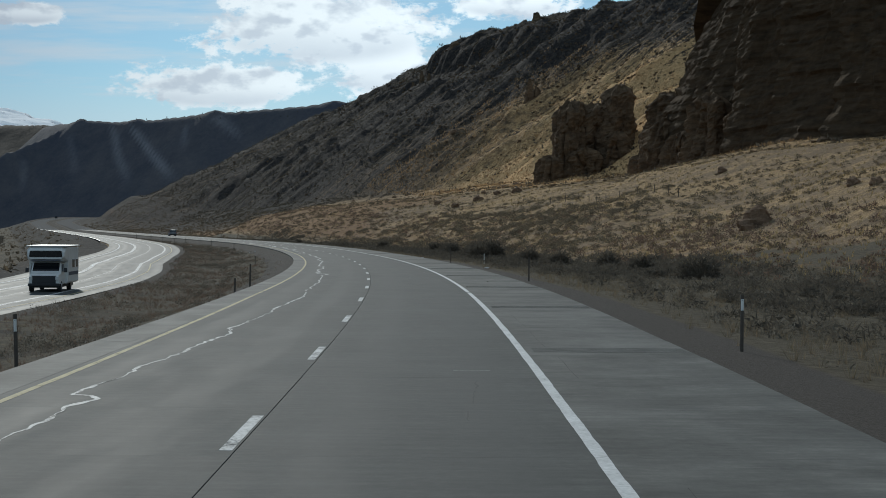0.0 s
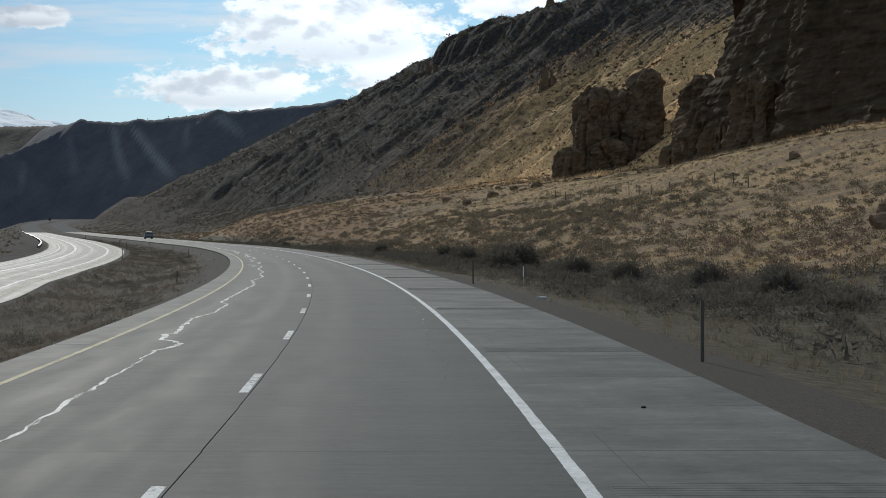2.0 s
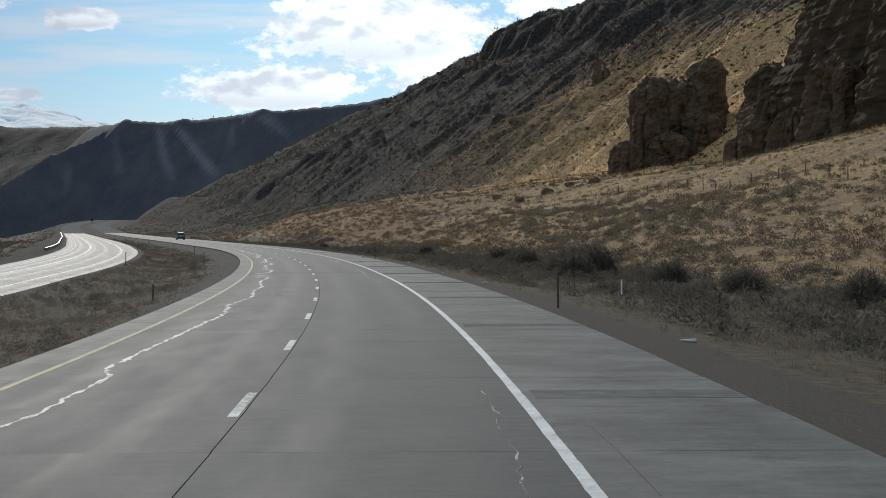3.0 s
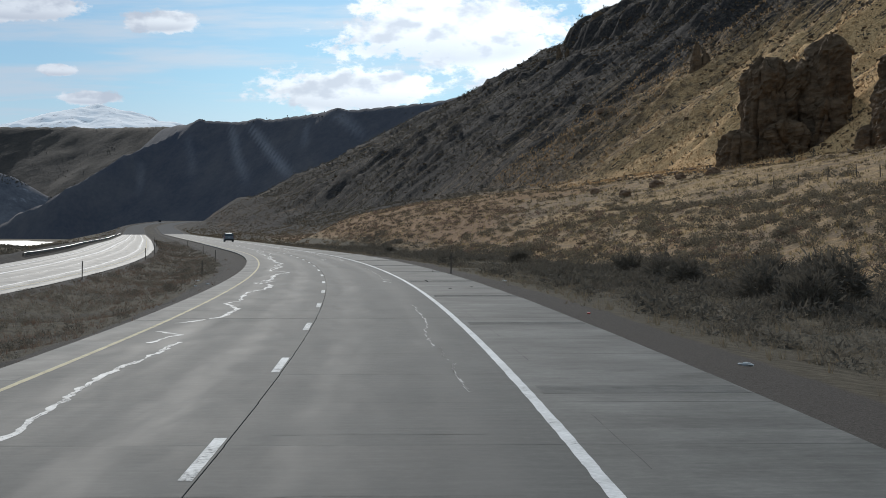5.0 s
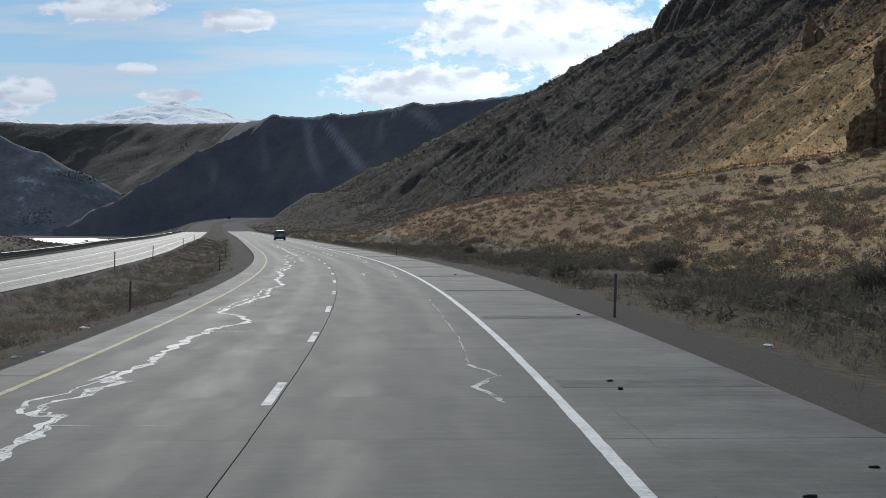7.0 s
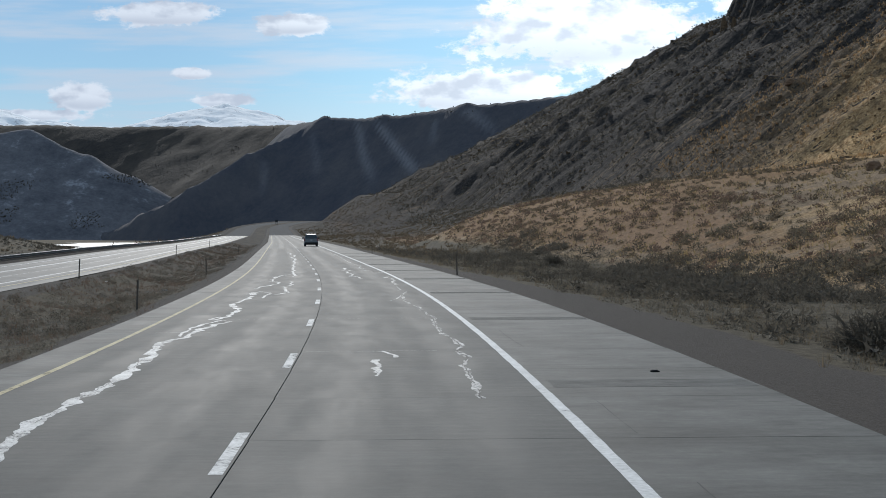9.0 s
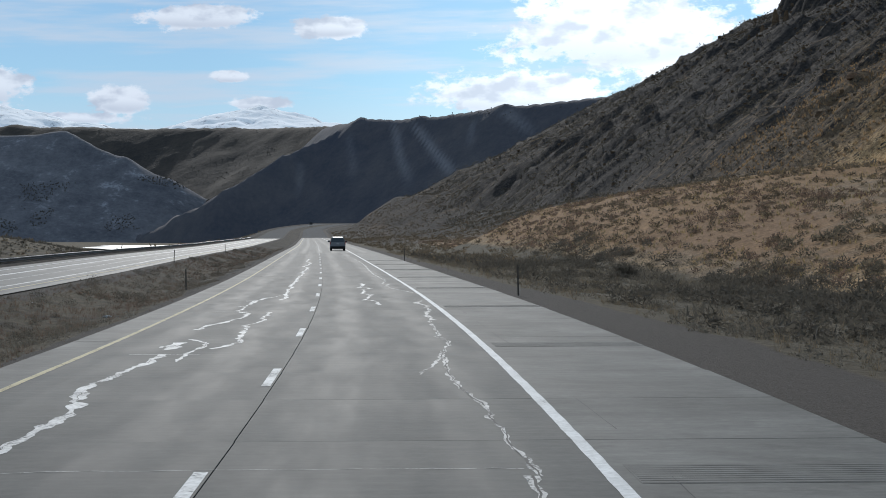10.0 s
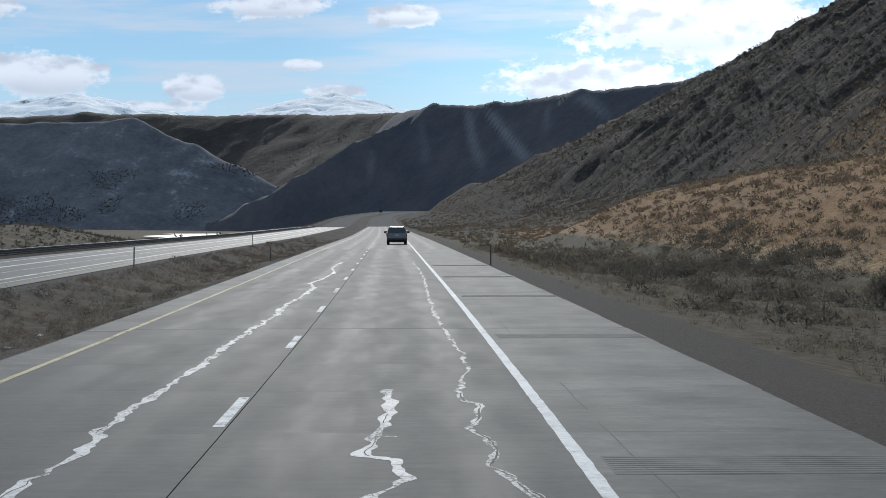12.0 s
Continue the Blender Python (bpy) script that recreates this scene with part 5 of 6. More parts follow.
gu = other_edge(s_g) - OTHER_W - 1.3
P = np.stack([place(s_g, gu + dx, other_z(s_g) - 0.2 + dz) for dx, dz in prof] + [place(s_g, gu + dx - 0.004, other_z(s_g) - 0.2 + dz) for dx, dz in prof[::-1]], 1).reshape(-1, 3)
mesh_ob("w_beam", P, grid_faces(len(s_g), 14), M_rail, guard, "corrugated steel beam")
# added bright strip that draws the sun glint along the dark beam's top
ribbon("rail_glint_strip", s_g, gu - 0.05, gu + 0.05, other_z(s_g) - 0.2 + 0.745, M_steel, guard, "added bright steel strip along the rail, in place of a sun glint")
bm = bmesh.new()
box(bm, -0.18, -0.06, -0.05, 0.05, -0.9, 0.7, 0.006, 1)
g0 = part("rail_post", bm, M_post, guard)
for i, s in enumerate(s_g):
    g = g0 if i == 0 else g0.copy()
    if i:
        scene.collection.objects.link(g)
    a = float(np.interp(s, S_LINE, TH))
    g.matrix_basis = Matrix.Translation(place(s, gu[i], float(other_z(s)) - 0.2).tolist()) @ Euler((0, 0, a)).to_matrix().to_4x4()


# ---- plants and stones ----
def tri_mesh(name, V, mat, label, category):
    """Loose triangles: V is (n, 3, 3)."""
    V = np.asarray(V, np.float32)
    n = len(V)
    me = bpy.data.meshes.new(name)
    me.vertices.add(n * 3)
    me.vertices.foreach_set("co", V.reshape(-1))
    me.loops.add(n * 3)
    me.loops.foreach_set("vertex_index", np.arange(n * 3, dtype=np.int32))
    me.polygons.add(n)
    me.polygons.foreach_set("loop_start", np.arange(0, n * 3, 3, dtype=np.int32))
    me.materials.append(mat)
    me.update(calc_edges=True)
    return tagged(new(name, me), label, category, kind="stuff")


gen = np.random.RandomState(7)


def scatter(n, s0, s1, u0, u1, dense=None):
    s, u = gen.uniform(s0, s1, n), gen.uniform(u0, u1, n)
    if dense is not None:
        keep = gen.uniform(0, 1, n) < dense(s, u)
        s, u = s[keep], u[keep]
    return s, u, place(s, u, ground_z(s, u))


def bushes(P, r, leaves, flat=0.75, leaf=0.3, gap=0.25, slim=0.6):
    """Domes of small leaf clumps: P bases, r radii."""
    n = len(P)
    d = gen.normal(0, 1, (n, leaves, 3))
    d /= np.linalg.norm(d, axis=2, keepdims=True)
    d[..., 2] = np.abs(d[..., 2])
    rad = (gap + (1 - gap) * gen.uniform(0, 1, (n, leaves, 1)) ** 0.45) * gen.uniform(0.75, 1.2, (n, leaves, 1))
    c = P[:, None] + d * rad * r[:, None, None] * np.array([1, 1, flat])
    e1 = gen.normal(0, 1, (n, leaves, 3))
    e2 = gen.normal(0, 1, (n, leaves, 3)) + d * 0.8
    e1 /= np.linalg.norm(e1, axis=2, keepdims=True)
    e2 /= np.linalg.norm(e2, axis=2, keepdims=True)
    L = (leaf * r)[:, None, None] * gen.uniform(0.6, 1.5, (n, leaves, 1))
    return np.stack([c - e1 * L * slim, c + e1 * L * slim, c + e2 * L * 1.9], 2).reshape(-1, 3, 3)


def tufts(P, h, blades, spread=0.45, width=0.06):
    """Grass tufts: thin blades leaning out of one root."""
    n = len(P)
    a = gen.uniform(0, 6.283, (n, blades))
    out = gen.uniform(0.1, 1.0, (n, blades)) * spread
    root = P[:, None] + np.stack([np.cos(a), np.sin(a), 0 * a], -1) * (0.28 * h[:, None] * gen.uniform(0, 1, (n, blades)))[..., None]
    H = h[:, None] * gen.uniform(0.55, 1.15, (n, blades))
    tip = root + np.stack([np.cos(a) * out * H, np.sin(a) * out * H, H], -1)
    b = a + 1.57
    side = np.stack([np.cos(b), np.sin(b), 0 * b], -1) * (width * H)[..., None]
    return np.stack([root - side - (0, 0, 0.05), root + side - (0, 0, 0.05), tip], 2).reshape(-1, 3, 3)


def patchy(s, u, size, seed, lo=0.35, hi=0.65):
    return sstep(fbm(s / size, u / size, 3, seed) + 0.5, lo, hi)


# apron: sagebrush and bunch grass
s, u, P = scatter(16000, 90, 720, 29, 126, lambda s, u: 0.16 + 0.7 * np.exp(-((s - 285) / 60.0) ** 2 - ((u - 44) / 18.0) ** 2) + 0.5 * patchy(s, u, 26, 201) * (1 - 0.4 * sstep(u, 70, 120)) * (1 - 0.45 * sstep(s, 430, 500)))
tri_mesh("sagebrush", bushes(P, gen.uniform(0.26, 0.6, len(P)) * (0.8 + 0.5 * gen.uniform(0, 1, len(P)) ** 3), 54, 0.75, 0.19, 0.2, 0.6), M_sage, "low grey-brown sagebrush dotted over the dry apron", "sagebrush")
s, u, P = scatter(62000, 60, 640, 29, 126, lambda s, u: (0.25 + 0.75 * patchy(s, u, 9, 245, 0.4, 0.7)) * (1 - 0.6 * sstep(s, 380, 470)))
tri_mesh("bunch_grass", tufts(P, gen.uniform(0.16, 0.42, len(P)), 7, 0.8, 0.1), M_apron, "golden dry bunch grass on the apron", "grass")
s, u, P = scatter(26000, 330, 760, 112, 200, lambda s, u: 0.2 + 0.8 * sstep(fbm(s * 0.3 + u * 0.02, u * 0.022, 3, 237) + 0.5, 0.4, 0.65))
tri_mesh("slope_grass", tufts(P, gen.uniform(0.35, 0.9, len(P)), 6, 0.7, 0.13), M_straw, "golden dry grass on the steep slope", "grass")
# larger rounded sagebrush in a dense stand on the lower apron
s, u, P = scatter(5200, 205, 440, 25, 70, lambda s, u: np.exp(-((s - 300) / 75.0) ** 2) * (0.15 + 0.6 * patchy(s, u, 11, 251)) * (1 - 0.6 * sstep(u, 42, 70)))
tri_mesh("sagebrush_stand", bushes(P, 0.4 + 0.6 * gen.uniform(0, 1, len(P)) ** 1.4, 120, 0.8, 0.11, 0.4, 0.8), M_sage_grey, "rounded grey-brown sagebrush standing close together", "sagebrush")
# steep slope: shrubs and loose rocks
s, u, P = scatter(64000, 300, 1400, 60, 250, lambda s, u: (sstep(u, 100, 130) + sstep(s, 640, 720)) * (0.12 + 0.88 * sstep(fbm(s * 0.12 + u * 0.01, u * 0.03, 3, 205) + 0.5, 0.35, 0.6)) * (0.55 + 0.45 * sstep(s, 700, 800) + 0.45 * sstep(u, 180, 210)))
tri_mesh("hillside_shrubs", bushes(P, 0.3 + 0.75 * gen.uniform(0, 1, len(P)) ** 2, 8, 0.75, 0.46), M_brush, "dark scattered shrubs on the stony hillside", "shrub")


def stones(P, r, seed):
    """Angular stones, each an uneven eight-cornered block."""
    n = len(P)
    base = np.array([(-1, -1, -1), (1, -1, -1), (1, 1, -1), (-1, 1, -1), (-1, -1, 1), (1, -1, 1), (1, 1, 1), (-1, 1, 1)], float) * 0.62
    V = base[None] * r[:, None, None] * gen.uniform(0.55, 1.25, (n, 8, 3)) * np.array([1, 1, 0.8])
    a = gen.uniform(0, 6.283, n)
    c, s_ = np.cos(a)[:, None], np.sin(a)[:, None]
    V = np.stack([c * V[..., 0] - s_ * V[..., 1], s_ * V[..., 0] + c * V[..., 1], V[..., 2]], -1) + P[:, None]
    f = np.array([(0, 2, 1), (0, 3, 2), (4, 5, 6), (4, 6, 7), (0, 1, 5), (0, 5, 4), (1, 2, 6), (1, 6, 5), (2, 3, 7), (2, 7, 6), (3, 0, 4), (3, 4, 7)])
    return V[:, f].reshape(-1, 3, 3)


s, u, P = scatter(24000, 300, 1300, 92, 262, lambda s, u: 0.12 + 0.88 * patchy(s, u, 30, 209, 0.45, 0.75) * (0.35 + 0.65 * sstep(u, 130, 200)))
P2 = scatter(14000, 420, 1300, 150, 236, lambda s, u: sstep(u, 150, 205) * (0.2 + 0.8 * patchy(s, u, 22, 241, 0.4, 0.7)))[2]
P = np.concatenate([P, P2])
tri_mesh("hillside_rocks", stones(P, 0.3 + 0.8 * gen.uniform(0, 1, len(P)) ** 4, 1), M_crag, "loose dark rocks strewn over the hillside", "rocks")
# outer verge: grey-green grass, then a belt of dark brush at the foot of the apron
s, u, P = scatter(32000, -5, 520, 7.6, 33, lambda s, u: sstep(u - 1.6 * np.exp(-((s - 305) / 45.0) ** 2), 8.4, 11.0) * (0.35 + 0.65 * patchy(s, u, 5, 213)))
tri_mesh("verge_grass", tufts(P, gen.uniform(0.12, 0.36, len(P)), 15, 1.2, 0.026), M_grass, "grey-brown grass on the gravel verge", "grass")
s, u, P = scatter(6500, -5, 480, 11, 32, lambda s, u: (0.1 + 0.7 * sstep(u, 13, 19) * patchy(s, u, 12, 217, 0.3, 0.6)) * (1 - 0.6 * sstep(u, 27, 32)))
tri_mesh("verge_brush", bushes(P, gen.uniform(0.3, 0.85, len(P)), 80, 0.85, 0.2, 0.25, 0.32), M_brush, "dark bare brush along the ditch", "brush")
# brush doubled below s = 200, partly to darken ground in a cloud's shadow
s, u, P = scatter(4200, 10, 740, 27, 52, lambda s, u: np.minimum(1, (0.2 + 0.6 * patchy(s, u, 14, 221, 0.35, 0.6)) * (1 + 1.0 * (s < 200))))
tri_mesh("russet_brush", bushes(P, gen.uniform(0.25, 0.7, len(P)), 44, 0.8, 0.18), M_russet, "rust-brown weeds at the foot of the apron", "brush")


s, u, P = scatter(14000, -5, 520, 9.6, 30, lambda s, u: sstep(u, 9.4, 13) * (0.12 + 0.88 * patchy(s, u, 7, 219, 0.4, 0.65)))
tri_mesh("verge_scrub", bushes(P, gen.uniform(0.16, 0.42, len(P)), 30, 0.9, 0.2, 0.2, 0.4), M_scrub, "soft grey scrub on the gravel verge", "scrub")


def shrub(s, u, r, h, seed, label):
    """One large shrub: forked stems and a ragged crown of twigs and leaves."""
    global gen
    keep, gen = gen, np.random.RandomState(seed)
    ob = empty("shrub", label, "shrub", "large shrubs on the verge")
    rr = random.Random(seed)
    for _ in range(9):
        bm = bmesh.new()
        a, ln = rr.uniform(0, 6.28), rr.uniform(0.5, 0.85)
        tip = Vector((math.cos(a) * r * ln, math.sin(a) * r * ln, h * rr.uniform(0.45, 0.85)))
        m = tip.to_track_quat("Z", "Y").to_matrix().to_4x4()
        bmesh.ops.create_cone(bm, segments=5, radius1=0.03, radius2=0.008, depth=tip.length, matrix=m @ Matrix.Translation((0, 0, tip.length / 2)))
        part("stem", bm, M_post, ob)
    V = bushes(np.zeros((1, 3)) + (0, 0, 0.12 * h), np.array([r]), 2600, h / r, 0.085, 0.3, 0.22)
    V = V * (1 + 0.35 * (hash01(np.floor(V[..., :1] * 3), np.floor(V[..., 1:2] * 3), seed) - 0.5))
    me = bpy.data.meshes.new("crown")
    me.from_pydata(V.reshape(-1, 3).tolist(), [], np.arange(len(V) * 3).reshape(-1, 3).tolist())
    me.materials.append(M_brush)
    cr = new("crown", me)
    cr.parent = ob
    ob.matrix_basis = Matrix.Translation(place(s, u, float(ground_z(np.array([s]), np.array([u]))[0])).tolist())
    gen = keep


for i, (s, u, r, h) in enumerate([(116, 23, 1.6, 1.7), (204, 19.5, 1.5, 1.6), (210, 22, 1.9, 1.9), (217, 21, 1.5, 1.5), (225, 23.5, 1.7, 1.8), (238, 22, 1.4, 1.5), (252, 24, 1.6, 1.6), (190, 23, 1.3, 1.3),
                                  (284, 12.8, 0.9, 0.85), (268, 25, 1.4, 1.3), (300, 22, 1.2, 1.2), (140, 24, 1.4, 1.3), (158, 25, 1.3, 1.3), (172, 23, 1.2, 1.2), (396, 22, 1.0, 1.0)]):
    shrub(s, u, r, h, 500 + i, "dark leafless shrub in the verge grass")
# median: russet and straw weeds
s, u, P = scatter(52000, 0, 640, -19, -5.6, lambda s, u: (u > other_edge(s) + 0.7) * (0.3 + 0.7 * patchy(s, u, 6, 225)) * (1 - sstep(s, 470, 640) * 0.6) * (0.03 + 0.97 * sstep(-u, 6.4, 8.6)))
k = gen.uniform(0, 1, len(P)) < 0.15
tri_mesh("median_grass", tufts(P[k], gen.uniform(0.06, 0.18, k.sum()), 14, 1.3, 0.035), M_grass, "dull straw grass on the median", "grass")
tri_mesh("median_weeds", tufts(P[~k], gen.uniform(0.07, 0.24, (~k).sum()), 14, 1.2, 0.035), M_russet, "russet dead weeds on the median", "weeds")
s, u, P = scatter(9000, 0, 620, -17, -6.8, lambda s, u: (u > other_edge(s) + 0.8) * (0.08 + 0.92 * patchy(s, u, 7, 227, 0.45, 0.7)) * (1 - 0.6 * sstep(s, 400, 520)))
tri_mesh("median_scrub", bushes(P, gen.uniform(0.12, 0.36, len(P)), 54, 0.9, 0.12, 0.2, 0.5), M_scrub, "soft grey-brown scrub on the median", "scrub")
s, u, P = scatter(1100, 10, 600, -17, -7.2, lambda s, u: (u > other_edge(s) + 0.8) * (0.1 + 0.9 * patchy(s, u, 9, 231, 0.45, 0.7)))
tri_mesh("median_brush", bushes(P, gen.uniform(0.2, 0.5, len(P)), 190, 0.85, 0.085, 0.25, 0.5), M_brush, "small dark brush on the median", "brush")
s, u, P = scatter(9000, 440, 1300, 11, 80, lambda s, u: 0.3 + 0.6 * patchy(s, u, 20, 233))
tri_mesh("foot_slope_brush", bushes(P, gen.uniform(0.25, 0.7, len(P)), 14, 0.75, 0.36), M_sage, "brown brush at the foot of the far slope", "brush")
# far bank on the other side
s, u, P = scatter(9000, 150, 1300, -420, -28, lambda s, u: (u < other_edge(s) - OTHER_W - 3) * (0.35 + 0.65 * patchy(s, u, 18, 229)))
tri_mesh("river_bank_brush", bushes(P, gen.uniform(0.3, 0.9, len(P)), 10, 0.75, 0.42), M_sage, "low brush on the river bank", "brush")
s, u, P = scatter(13000, 620, 1050, -220, -45, lambda s, u: 0.3 + 0.7 * patchy(s, u, 14, 243))
tri_mesh("mound_brush", bushes(P, gen.uniform(0.3, 0.95, len(P)), 11, 0.8, 0.42), M_brush, "dark brush on the low mound by the river", "brush")
# small trees on the crests far off
s, u, P = scatter(160, 880, 1500, 185, 240)
tri_mesh("crest_shrubs", bushes(P, gen.uniform(0.4, 1.1, len(P)), 30, 1.0, 0.25), M_brush, "dark shrubs along the crest", "shrub")


# ---- litter ----
def scrap(name, s, u, size, mat, seed, label, category, on_road=False):
    bm = bmesh.new()
    bmesh.ops.create_icosphere(bm, subdivisions=2, radius=1)
    for v in bm.verts:
        k = 1 + 0.6 * noise.noise(v.co * 1.7 + Vector((seed, 0, 0)))
        v.co = Vector((v.co.x * k * size[0], v.co.y * k * size[1], v.co.z * k * size[2]))
    me = bpy.data.meshes.new(name)
    bm.to_mesh(me)
    bm.free()
    me.materials.append(mat)
    ob = new(name, me)
    z = float(road_z(s)) if on_road else float(ground_z(np.array([s]), np.array([u]))[0])
    ob.matrix_basis = Matrix.Translation(place(s, u, z + size[2] * 0.6).tolist()) @ pose(0, 0, 0, 0, 0, seed * 37)
    tagged(ob, label, category, "litter beside the road")


M_bag = mat_plain("white_plastic", (0.5, 0.5, 0.48), 0.7, spec=0.2)
M_red = mat_plain("red_plastic", (0.5, 0.05, 0.03), 0.4)
for i, (s, u) in enumerate([(121.5, 9.1), (229.0, -6.2), (229.5, -6.9), (228.0, 9.8), (168, 8.5), (372, -8.2), (340, -8.3), (378, -8.6), (345, -12.0), (242, -7.4)]):
    scrap("litter", s, u, (0.13, 0.08, 0.04) if i % 3 else (0.22, 0.1, 0.05), M_bag, i, "crumpled white plastic lying in the verge", "litter")
scrap("litter", 188.2, 8.2, (0.09, 0.05, 0.03), M_red, 3, "small red plastic fragment on the gravel", "litter")
for i, (s, u, r) in enumerate([(272, 5.7, 0.1), (215.5, 4.65, 0.09), (214.3, 4.65, 0.1), (234.5, 6.4, 0.1), (206.5, 6.0, 0.07), (204.8, 5.0, 0.08), (76, 5.2, 0.07)]):
    scrap("tyre_fragment", s, u, (r * 0.75, r * 0.4, r * 0.22), M_plastic, i + 20, "black rubber scrap on the shoulder", "tyre scrap", True)


# ---- vehicles ----
def loft(bm, sections):
    """Skin closed loops of equal length; ends are capped."""
    rows = [[bm.verts.new(c) for c in sec] for sec in sections]
    n = len(rows[0])
    for a, b in zip(rows[:-1], rows[1:]):
        for i in range(n):
            bm.faces.new((a[i], a[(i + 1) % n], b[(i + 1) % n], b[i]))
    bm.faces.new(rows[0][::-1])
    bm.faces.new(rows[-1])
    bmesh.ops.recalc_face_normals(bm, faces=bm.faces)


def section(y, w_low, w_high, z0, z1, r=0.12):
    """A rounded, tapered cross-section of a car body."""
    return [(-w_low + r, y, z0), (w_low - r, y, z0), (w_low, y, z0 + r), (w_low * 0.5 + w_high * 0.5 + 0.015, y, (z0 + z1) / 2), (w_high, y, z1 - r), (w_high - r, y, z1),
            (-w_high + r, y, z1), (-w_high, y, z1 - r), (-w_low * 0.5 - w_high * 0.5 - 0.015, y, (z0 + z1) / 2), (-w_low, y, z0 + r)]


def panel(bm, corners, depth):
    """A flat panel with thickness, through four corners."""
    q = [Vector(c) for c in corners]
    n = (q[1] - q[0]).cross(q[3] - q[0]).normalized() * depth
    a = [bm.verts.new(c) for c in q]
    b = [bm.verts.new(c + n) for c in q]
    bm.faces.new(b)
    bm.faces.new(a[::-1])
    for i in range(4):
        bm.faces.new((a[i], a[(i + 1) % 4], b[(i + 1) % 4], b[i]))


def wheel(parent, x, y, r, w, rim_mat):
    bm = bmesh.new()
    m = Matrix.Translation((x, y, r)) @ Matrix.Rotation(math.pi / 2, 4, "Y")
    bmesh.ops.create_cone(bm, cap_ends=True, segments=28, radius1=r, radius2=r, depth=w, matrix=m)
    bmesh.ops.bevel(bm, geom=[e for e in bm.edges if len(e.link_faces) == 2 and e.calc_face_angle(0) > 1.0], offset=0.035, segments=2, affect="EDGES")
    t = part("wheel", bm, M_tyre, parent)
    bm = bmesh.new()
    bmesh.ops.create_cone(bm, cap_ends=True, segments=20, radius1=r * 0.62, radius2=r * 0.55, depth=0.03, matrix=Matrix.Translation((x + math.copysign(w / 2 + 0.008, x), y, r)) @ Matrix.Rotation(math.copysign(math.pi / 2, x), 4, "Y"))
    part("rim", bm, rim_mat, t)


M_tyre = mat_plain("tyre_rubber", (0.018, 0.018, 0.018), 0.85)
M_silver = mat_plain("silver_car_paint", (0.2, 0.205, 0.215), 0.5, 0.2, 0.05, 2.0, 0.3)
M_cream = mat_plain("white_fibreglass", (0.68, 0.68, 0.66), 0.45, 0.0, 0.06, 2.0)
M_glass = mat_plain("tinted_glass", (0.012, 0.013, 0.015), 0.08)
M_tail = mat_plain("tail_lamp_red", (0.28, 0.015, 0.012), 0.25)
M_lamp = mat_plain("clear_lamp", (0.6, 0.6, 0.58), 0.15)
M_trim = mat_plain("black_trim", (0.022, 0.022, 0.024), 0.55)
M_stripe = mat_plain("blue_grey_stripe", (0.07, 0.08, 0.11), 0.45)
M_plate = mat_plain("plate_white", (0.6, 0.6, 0.6), 0.5)


